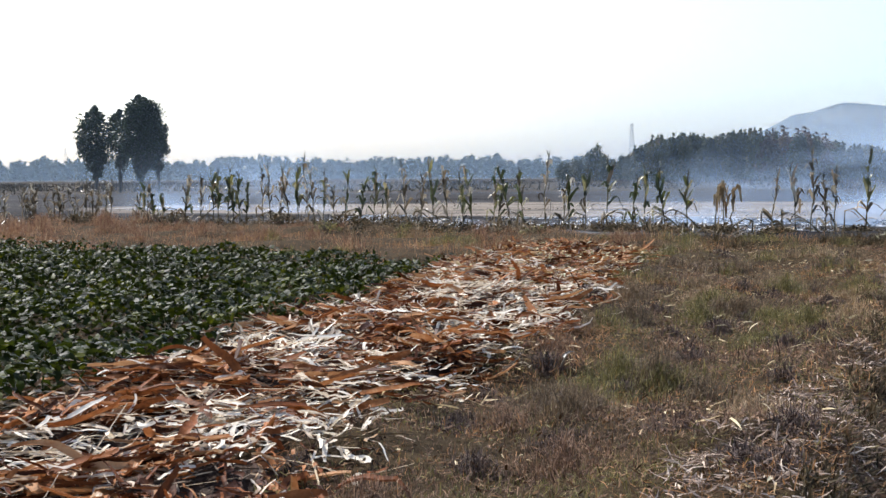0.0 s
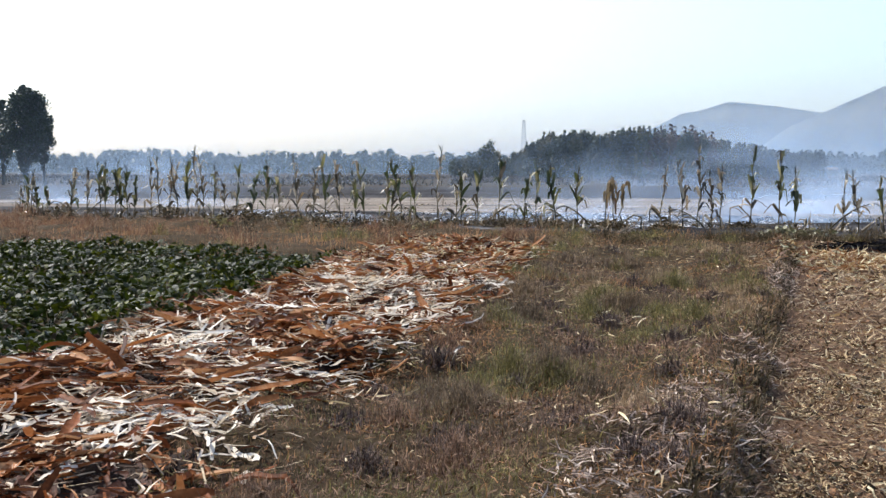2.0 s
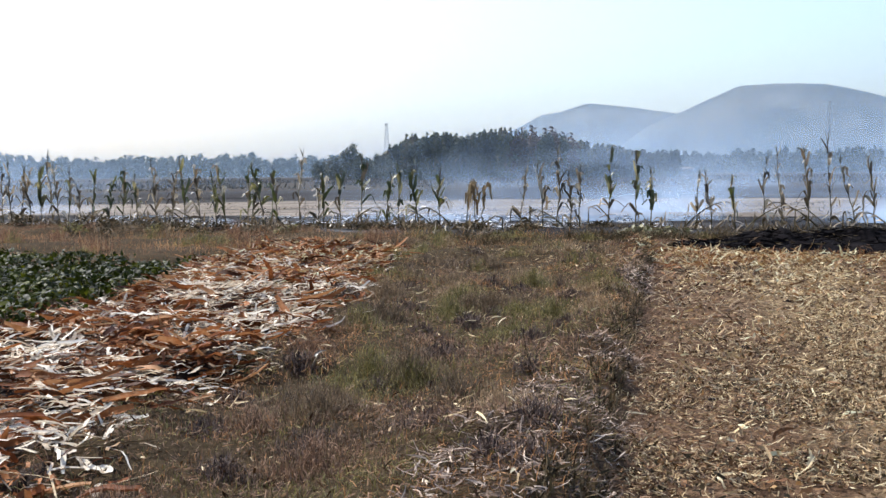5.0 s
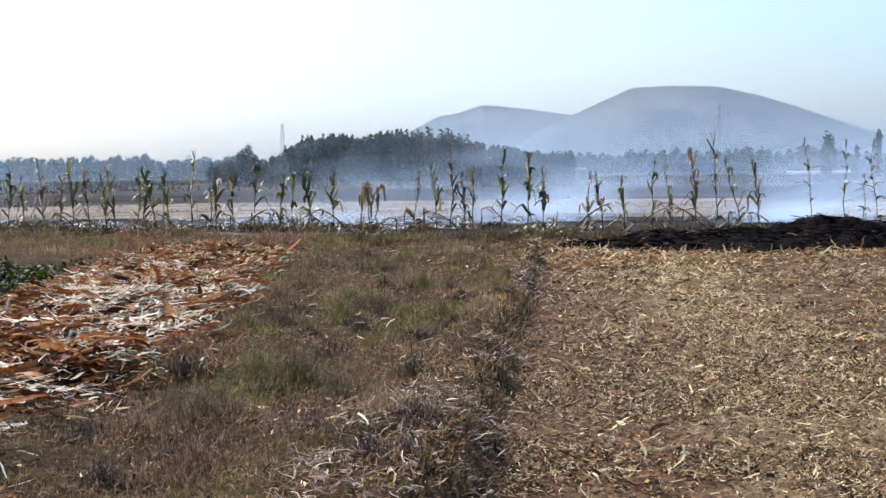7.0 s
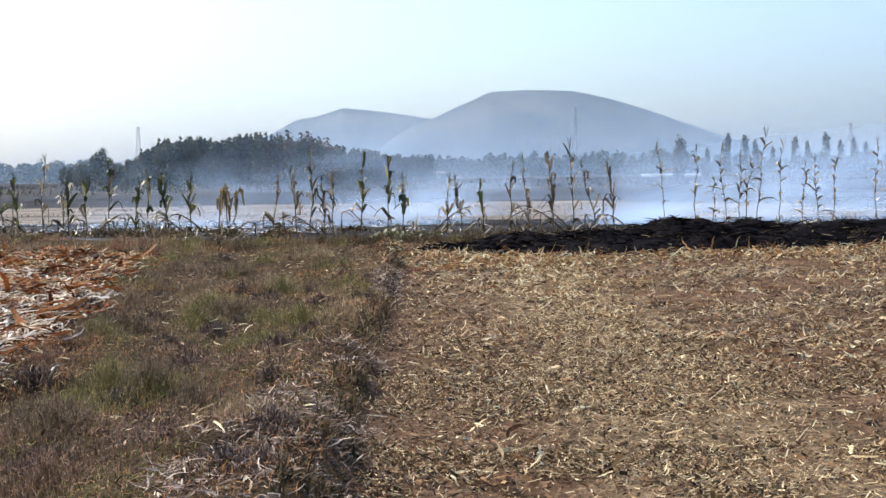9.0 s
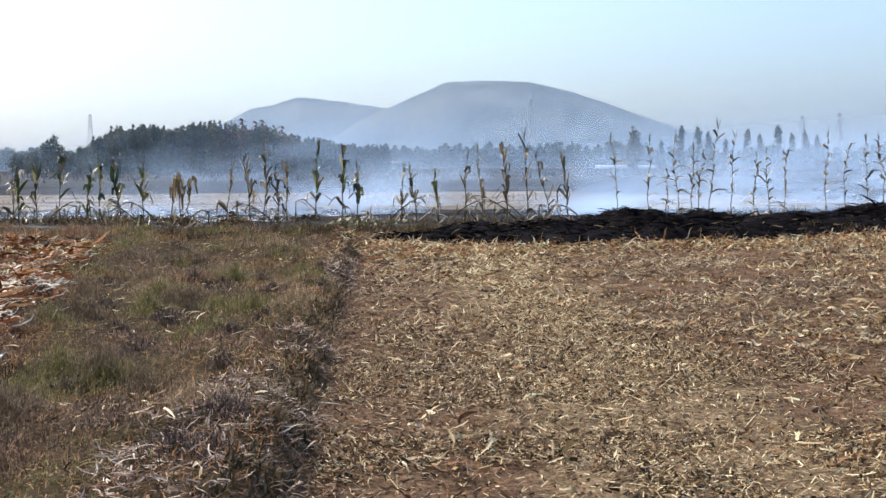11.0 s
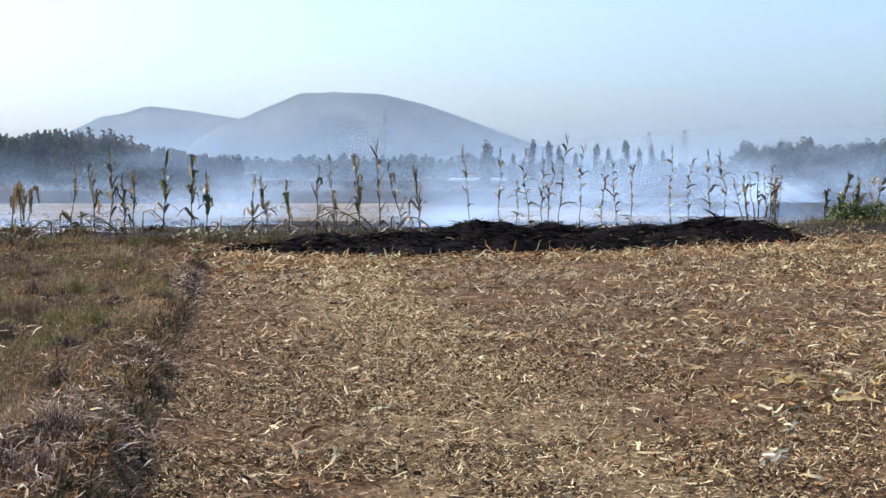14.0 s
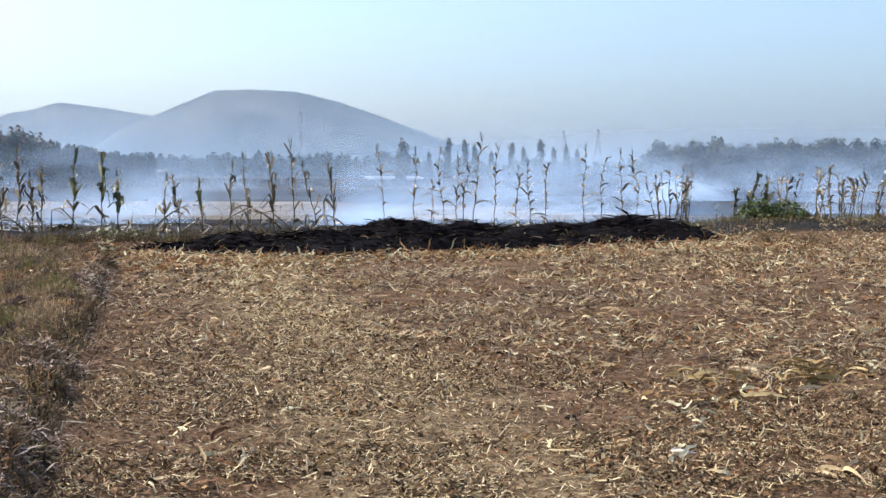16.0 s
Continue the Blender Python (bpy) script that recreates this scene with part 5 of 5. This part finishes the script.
PALE = "clump of curled straw-pale maize husks on the stubble field"
for x, y, r, n in ((9.2, 11.6, 0.16, 4), (9.9, 10.7, 0.3, 9), (10.3, 11.0, 0.25, 6), (7.9, 6.8, 0.3, 9), (8.0, 6.1, 0.3, 9), (8.8, 16.0, 0.4, 14), (9.3, 15.4, 0.3, 8), (4.8, 9.3, 0.14, 4), (5.8, 4.5, 0.2, 5), (12.8, 13.6, 0.4, 8),
                   (11.9, 10.2, 0.3, 6), (13.5, 16.5, 0.4, 8), (10.8, 18.2, 0.5, 12), (7.4, 18.6, 0.4, 9), (15.5, 14.2, 0.35, 7), (9.6, 8.2, 0.25, 5), (11.4, 7.6, 0.3, 6)):
    husk_clump(x, y, r, n, M_STRAWLEAF, PALE)
for x, y, r, n in ((7.5, 7.0, 0.28, 12), (8.2, 6.6, 0.3, 14), (8.7, 6.9, 0.3, 12), (7.0, 6.3, 0.2, 7)):
    husk_clump(x, y, r, n, M_GOLDHUSK, "golden-yellow maize leaves lying together on the field", (0.18, 0.38), (0.03, 0.055))
for x, y, r, n in ((7.9, 20.1, 0.4, 12), (7.2, 19.2, 0.35, 9), (8.8, 20.6, 0.5, 12), (6.6, 17.6, 0.3, 6)):
    husk_clump(x, y, r, n, M_HUSK, "clump of rust-brown maize leaves at the field's corner")
husk_clump(1.7, 19.7, 0.18, 6, M_WHITEHUSK, "bright white opened husk on the leaf strip", (0.25, 0.5))


def cob(x, y, turn):
    top = new("maize_cob")
    k = np.linspace(0, 1, 9)
    put("core", *tube(np.stack([(k - 0.5) * 0.15, k * 0, 0.022 + k * 0], 1), 0.005 + 0.016 * np.sin(np.clip(k * 1.05 + 0.08, 0, 1) * np.pi) ** 0.6, 9), M_WHITEHUSK, top, True)
    for t in (-0.4, 0.3, 1.0):
        put("husk_leaf", *strips(np.array([[-0.07, 0.0, 0.02]]), t, 0.14, 0.03, 0.3, -0.7, 6, 0.2, t, 0.6, 0.2), M_WHITEHUSK, top, True)
    top.location, top.rotation_euler = (x, y, float(ground_z(x, y))), (0, 0, turn)
    return tagged(top, "whitish stripped maize cob lying on the field", "maize cob")


cob(5.5, 5.2, -0.7)


def clod(x, y, r):
    """A dark lump of soil and char with a few straws pressed into it."""
    top = new("soil_clod")
    bm = bmesh.new()
    bmesh.ops.create_icosphere(bm, subdivisions=2, radius=r)
    for p in bm.verts:
        p.co *= 0.75 + 0.6 * noise.noise(p.co * (2.2 / r) + Vector((x, y, 0)))
        p.co.z = p.co.z * 0.6 + r * 0.15
    me = bpy.data.meshes.new("lump")
    bm.to_mesh(me)
    bm.free()
    me.materials.append(M_CLOD)
    new("lump", me).parent = top
    for _ in range(4):
        put("straw", *strips(rng.normal(size=(1, 3)) * (r * 0.7, r * 0.7, 0) + (0, 0, r * 0.5), rng.uniform(0, 6.28), rng.uniform(0.06, 0.14), 0.008, 0.1, -0.3, 3, 0.5, rng.normal() * 0.6), M_STRAW, top)
    top.location = (x, y, float(ground_z(x, y)))
    return tagged(top, "dark crumbly clod of soil among the chopped straw", "clod", "clods on the field")


M_CLOD = material("dark_clod", [(0.2, (0.012, 0.009, 0.008)), (0.6, (0.04, 0.028, 0.022)), (0.9, (0.1, 0.07, 0.05))], 14, 0.95, 0.8, each=0.4)
for k in range(34):
    y = 4.9 + 11.5 * ((k * 0.618 + 0.13) % 1)
    x = float(edge_x(y)) + 0.5 + (1.0 + 0.75 * y) * rng.random()
    clod(x, y, rng.uniform(0.025, 0.06))


def leaning_stem(x, y, h, lean, turn, label):
    top = new("maize_stub")
    a = np.array([math.cos(turn), math.sin(turn), 0]) * lean
    k = np.linspace(0, 1, 6)[:, None]
    put("stem", *tube(np.array([[0, 0, -0.04]]) + k * np.array([0, 0, h]) + k ** 1.4 * a, np.linspace(0.013, 0.007, 6), 6), M_CORNDRY, top, True)
    put("leaf", *strips((np.array([[0, 0, h * 0.75]]) + 0.66 * a), turn, 0.16, 0.035, 0.9, -1.6, 5, 0.1, 0.3, 0.6, 0.2), M_CORNDRY, top, True)
    top.location = (x, y, float(ground_z(x, y)))
    return tagged(top, label, "maize stub")


leaning_stem(0.9, 10.1, 0.2, 0.1, 0.5, "short pale broken stalk stuck in the grass")
leaning_stem(-2.0, 10.9, 0.34, 0.1, 0.9, "thin brown stem poking out of the leaf strip")


def bean_field():
    x, y = scatter(225000, -17, 1.5, 6, 33)
    l = heap_left(y)
    keep = (x < l - 0.1 + rng.normal(size=len(x)) * 0.15) & (y < bean_back(x) + rng.normal(size=len(x)) * 0.25) & (x > -0.55 * y - 1.5)
    x, y = x[keep], y[keep]
    rows = 0.5 + 0.5 * np.sin((x * 0.97 - y * 0.25) * 2 * np.pi / 0.75)
    top = 0.12 + 0.1 * rows + 0.08 * wave(x, y, 0.5, 61)
    keep = rng.random(len(x)) < 0.45 + 0.5 * rows
    x, y, top = x[keep], y[keep], top[keep]
    n = len(x)
    z = ground_z(x, y) + top * (1 - rng.random(n) ** 3)
    ob = put("crop_leaves", *strips(np.stack([x, y, z], 1), rng.uniform(0, 6.283, n), rng.uniform(0.05, 0.11, n), rng.uniform(0.04, 0.085, n), rng.normal(size=n) * 0.5, -rng.uniform(0.2, 1.1, n), 2, 0.25, rng.normal(size=n) * 0.4, 0.55), M_BEAN)
    tagged(ob, "low dark green leafy crop with glossy leaves", "crop", kind="stuff")
    x, y = scatter(6000, -14, 1, 8, 28)
    keep = (x < heap_left(y) - 0.1) & (y < bean_back(x))
    litter("crop_stems", "thin brown stems under the crop leaves", "crop", x[keep], y[keep], M_GREYSTRAW, (0.1, 0.25), (0.004, 0.007), 0.01, 2, (1.2, 0.3), 0.3, 0.6)


bean_field()


def strip_grass():
    """The russet grass between the crop and the maize, and the weeds under the maize."""
    x, y = scatter(115000, -24, 12, 20, 52)
    b = y - row_y(x)
    keep = (b < 0.3 - 4.0 * ss(-1, 6, x) + rng.normal(size=len(x)) * 0.3) & (y > np.where(x < 0.5, bean_back(x) - 0.3, 25.5 + 0.2 * x)) & (x < 9 + rng.normal(size=len(x)))
    x, y = x[keep], y[keep]
    t = wave(x, y, 0.9, 71)
    k = rng.random(len(x)) < 0.35 + 0.65 * t
    x, y, t = x[k], y[k], t[k]
    n = len(x)
    red = wave(x, y, 1.3, 72) - 0.05 * (x + 3) + rng.normal(size=n) * 0.2 > 0.48
    for name, label, mat, m in (("russet_grass", "russet dry grass along the crop's far edge", M_REDGRASS, red), ("straw_grass", "straw-coloured grass along the maize row", M_GRASS, ~red)):
        c = int(m.sum())
        far = ss(-1.0, -7.0, y[m] - row_y(x[m]))       # taller towards the crop than at the row's foot
        ob = put(name, *strips(np.stack([x[m], y[m], ground_z(x[m], y[m]) - 0.01], 1), rng.uniform(0, 6.283, c), (0.05 + (0.08 + 0.3 * far) * t[m] ** 2.5 + (0.05 + 0.3 * t[m] ** 2) * ss(-6.0, -11.0, x[m])) * rng.uniform(0.6, 1.2, c), rng.uniform(0.005, 0.01, c), rng.uniform(0.5, 1.5, c), -rng.uniform(0, 0.9, c), 2, 0.2), mat)
        tagged(ob, label, "grass", kind="stuff")
    s = rng.uniform(-6, 53, 22000)
    x = -14 + 0.907 * s
    y = row_y(x) - 0.5 + rng.normal(size=len(s)) * 1.0
    t = wave(x, y, 0.9, 73)
    k = (t + 0.4 * wave(x, y, 0.4, 75) > 0.72 + 0.12 * ss(3, -2, x)) & ~((x > 10) & (x < 24) & (rng.random(len(x)) < 0.6))
    litter("row_weeds", "dark brittle weeds and fallen leaves under the maize", "weeds", x[k], y[k], M_WEED, (0.06, 0.28), (0.01, 0.032), 0.03, 3, (0.5, 0.5), 0.9, 0.2)
    m = k & (rng.random(len(k)) < 0.16)
    litter("fallen_leaves", "pale fallen maize leaves along the row", "maize leaves", x[m], y[m], M_CORNDRY, (0.2, 0.6), (0.03, 0.06), 0.06, 4, (0.4, 0.4), 1.0, 0.1, 0.2)
    # right-hand bank
    x, y = scatter(110000, 21.5, 42, 14, 29)
    b = y - row_y(x)
    k = (b < 0.3) & (b > -3.2 + rng.normal(size=len(x)) * 0.3) & (wave(x, y, 1.0, 74) > rng.random(len(x)) * 0.8) & (x > 22.5 + rng.normal(size=len(x)) * 0.6)
    x, y = x[k], y[k]
    c = len(x)
    red = rng.random(c) < 0.55
    for name, label, mat, m in (("bank_grass", "brown weeds on the low bank", M_WEED, red), ("bank_weeds", "olive weeds on the low bank", M_GREENGRASS, ~red)):
        c = int(m.sum())
        tagged(put(name, *strips(np.stack([x[m], y[m], ground_z(x[m], y[m]) - 0.01], 1), rng.uniform(0, 6.283, c), rng.uniform(0.06, 0.26, c), rng.uniform(0.006, 0.014, c), rng.uniform(0.5, 1.4, c), rng.normal(size=c) * 1.0, 3, 0.3, 0.0, 0.6, 0.0, 0.0, 0.0, 0.3), mat), label, "grass", kind="stuff")


strip_grass()


def leafy_bush(x, y, r, h, n, label, size=0.11, mat=None, name="leafy_weed"):
    top = new(name)
    stems = []
    for _ in range(9):
        a = rng.uniform(0, 6.283)
        stems.append(tube([(0, 0, -0.05), (math.cos(a) * r * 0.3, math.sin(a) * r * 0.3, h * 0.5), (math.cos(a) * r * 0.8, math.sin(a) * r * 0.8, h * rng.uniform(0.6, 1.0))], [0.012, 0.009, 0.004], 5))
    for b in stems:
        put("stem", *b, M_STEM, top, True)
    a, q, k = rng.uniform(0, 6.283, n), r * np.sqrt(rng.random(n)), rng.random(n)
    z = h * (1 - 0.75 * (q / r) ** 2) * (0.25 + 0.75 * k)
    v, f = strips(np.stack([np.cos(a) * q, np.sin(a) * q, z], 1), rng.uniform(0, 6.283, n), rng.uniform(0.6, 1.3, n) * size, rng.uniform(0.6, 1.1, n) * size, rng.normal(size=n) * 0.5, -rng.uniform(0.2, 1.2, n), 3, 0.1, rng.normal(size=n) * 0.4, 0.5, 0.12)
    put("foliage", v, f, mat or M_GREENLEAF, top)
    top.location = (x, y, float(ground_z(x, y)))
    return tagged(top, label, "bush", "leafy weeds")


M_PALEWEED = material("wilted_weed_leaf", [(0.1, (0.06, 0.055, 0.025)), (0.5, (0.15, 0.145, 0.065)), (0.9, (0.34, 0.31, 0.18))], 2, 0.5, 0.1, island=0.8, through_light=0.2)
M_GREENLEAF = material("weed_leaf", [(0.1, (0.03, 0.045, 0.015)), (0.5, (0.075, 0.1, 0.03)), (0.9, (0.2, 0.22, 0.08))], 2, 0.45, 0.1, island=0.7, through_light=0.3)
for x, y, r, h, n in ((26.8, 23.8, 0.6, 0.62, 420), (27.5, 23.4, 0.6, 0.5, 320), (30.6, 21.6, 0.6, 0.4, 260)):
    leafy_bush(x, y, r, h, n, "sprawling green weed with broad leaves at the field's edge")

for x, y, r, h, n in ((10.6, 29.4, 0.5, 0.28, 70), (11.3, 29.1, 0.45, 0.24, 60)):
    leafy_bush(x, y, r, h, n, "low pale yellow-green weed with broad wilted leaves", 0.2, M_PALEWEED)


for k in range(11):
    s, off = 14.5 + 6.5 * ((k * 0.618 + 0.2) % 1), -2.2 - 4.6 * rng.random()
    x = -14 + 0.907 * s + off * 0.42
    leafy_bush(x, float(row_y(x)) + off * 0.9, rng.uniform(0.3, 0.5), rng.uniform(0.2, 0.4), 150, "dark brittle weed in the rough grass before the maize", 0.075, M_WEED if k % 3 else M_GREENGRASS, "dry_weed")


for s, off, r, h, n in ((8.0, -1.2, 0.5, 0.4, 220), (10.4, -0.9, 0.5, 0.45, 220), (13.4, -2.4, 0.6, 0.6, 300), (14.2, -2.8, 0.5, 0.55, 260), (14.9, -2.0, 0.6, 0.5, 260), (16.6, -0.8, 0.4, 0.5, 200), (19.2, -1.0, 0.5, 0.4, 220),
                        (21.3, -1.0, 0.5, 0.5, 240), (22.6, -1.2, 0.6, 0.45, 260), (23.9, -0.8, 0.5, 0.4, 220), (25.4, -0.7, 0.5, 0.35, 200), (27.4, -0.5, 0.4, 0.35, 180), (6.2, -0.8, 0.5, 0.45, 220), (3.0, -1.6, 0.6, 0.5, 260)):
    x = -14 + 0.907 * s + off * 0.42
    leafy_bush(x, float(row_y(x)) + off * 0.9, r, h * (0.55 if s > 16 else 0.85), n, "brittle dark brown weed at the foot of the maize", 0.09, M_WEED, "dry_weed")


# ---- scrub and stubble on the scorched field ----
def burnt_cover():
    x, y = scatter(16000, -30, 60, 18, 75)
    b = y - row_y(x)
    k = (b > 0.6) & (b < 34) & (wave(x, y, 2.4, 81) > 0.45)
    x, y = x[k], y[k]
    m = rng.random(len(x)) < 0.7
    litter("burnt_stubble", "black scorched stubble on the burnt field", "stubble", x[m], y[m], M_CHAR, (0.05, 0.18), (0.012, 0.03), 0.01, 2, (0.4, 0.4), 0.4, 0.5)
    litter("ash_flakes", "pale ash and half-burnt straw on the field", "ash", x[~m], y[~m], M_GREYSTRAW, (0.1, 0.4), (0.015, 0.04), 0.02, 2, (0.1, 0.2), 0.4, 0.5)
    s, b = rng.uniform(8, 29, 9000), 0.5 + 9.5 * rng.random(9000) ** 1.3
    x, y = -14 + 0.907 * s + b * 0.4217, 44.4 - 0.4217 * s + b * 0.907
    k = wave(x, y, 1.6, 83) + 0.25 * np.exp(-((s - 22) / 4) ** 2) > 0.6
    litter("white_ash", "flecks of white ash on the scorched ground", "ash", x[k], y[k], M_ASH, (0.05, 0.2), (0.02, 0.07), 0.02, 1, (0.05, 0.1), 0.0, 0.5)
    x, y = scatter(52000, -110, 150, 100, 270)
    k = (wave(x, y, 9, 82) > 0.5) & (np.hypot(x, y) > 112 + 16 * wave(x, x, 14, 84))
    litter("far_scrub", "brown scrub across the fields beyond", "scrub", x[k], y[k], M_SCRUB, (0.2, 0.85), (0.06, 0.2), 0.02, 2, (0.6, 0.5), 0.5, 0.2)


burnt_cover()


# ---- smoke and hazy air ----
def smoke_sheet(back, height, plumes):
    """A drifting curtain of smoke behind the row: plumes are (metres along the row, half-width, thickness)."""
    s0, s1 = min(c - 2.2 * w for c, w, _ in plumes), max(c + 2.2 * w for c, w, _ in plumes)
    nx, nz = 90, 14
    gs, gw = np.meshgrid(np.linspace(s0, s1, nx), np.linspace(0, 1, nz), indexing="ij")
    off = back + (4.0 if back > 10 else 1.5) * (wave(gs * 0.2, gw * 2 + back, 1.0, 91) - 0.5) - gw * height * 0.75
    v = np.stack([-14 + 0.907 * gs + off * 0.4217, 44.4 - 0.4217 * gs + off * 0.907, gw * height], 2)
    i = (np.arange(nx - 1)[:, None] * nz + np.arange(nz - 1)[None, :]).ravel()
    ob = put("smoke", v, np.stack([i, i + nz, i + nz + 1, i + 1], 1), M_SMOKE, smooth=True)
    drift = gs - gw * height * 0.9
    soft = sum(t * np.exp(-((drift - c) / w) ** 2) for c, w, t in plumes) * (1 - gw) ** 1.8
    at = ob.data.attributes.new("soft", "FLOAT", "POINT")
    at.data.foreach_set("value", soft.astype(np.float32).ravel())
    return tagged(ob, "thin bluish smoke drifting low over the burnt field", "smoke", "smoke", "stuff")


smoke_sheet(4.5, 3.4, ((41, 4.2, 0.95), (35.2, 1.5, 1.0), (47.5, 2.5, 0.55), (52, 4, 0.6), (57, 4, 0.45)))
smoke_sheet(6.0, 2.2, ((20.5, 2.2, 0.45), (22.5, 3.0, 0.5), (26.5, 2.2, 0.9), (30, 1.6, 0.35)))
smoke_sheet(14.0, 3.4, ((-3.5, 3, 0.6), (2.0, 2.5, 0.4), (33, 4, 0.28), (22.5, 3.5, 0.4), (28, 3, 0.6), (44, 6.5, 0.75), (51, 5, 0.7), (57, 9, 0.35)))
smoke_sheet(40.0, 6.0, ((-19, 4, 0.3), (18, 8, 0.25), (21.7, 3.5, 0.3), (33, 11, 0.2), (52, 12, 0.35), (61, 6, 0.7), (72, 10, 0.3)))
smoke_sheet(88.0, 6.5, ((4, 20, 0.25), (45, 22, 0.2), (88, 34, 0.45), (-45, 14, 0.3)))


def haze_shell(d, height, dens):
    # curved see-through sheet whose blue tint imitates the haze of distance
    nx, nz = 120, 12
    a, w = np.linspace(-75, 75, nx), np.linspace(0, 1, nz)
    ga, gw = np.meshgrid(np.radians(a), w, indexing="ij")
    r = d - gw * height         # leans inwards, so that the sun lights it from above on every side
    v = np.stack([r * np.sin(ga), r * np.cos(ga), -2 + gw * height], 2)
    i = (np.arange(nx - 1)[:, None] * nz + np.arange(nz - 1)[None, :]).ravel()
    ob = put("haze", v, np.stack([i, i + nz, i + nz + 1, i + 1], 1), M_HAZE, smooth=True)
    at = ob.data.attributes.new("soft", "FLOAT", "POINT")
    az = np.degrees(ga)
    # thinner on the left, where the sheet would dim the bright sky
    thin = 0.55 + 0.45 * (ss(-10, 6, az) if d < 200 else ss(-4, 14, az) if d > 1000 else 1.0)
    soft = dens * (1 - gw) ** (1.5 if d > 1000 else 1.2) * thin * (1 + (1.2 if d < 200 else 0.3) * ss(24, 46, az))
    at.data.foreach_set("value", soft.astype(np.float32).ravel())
    return tagged(ob, "see-through blue sheet standing in for haze over the plain", "haze", "haze", "stuff")


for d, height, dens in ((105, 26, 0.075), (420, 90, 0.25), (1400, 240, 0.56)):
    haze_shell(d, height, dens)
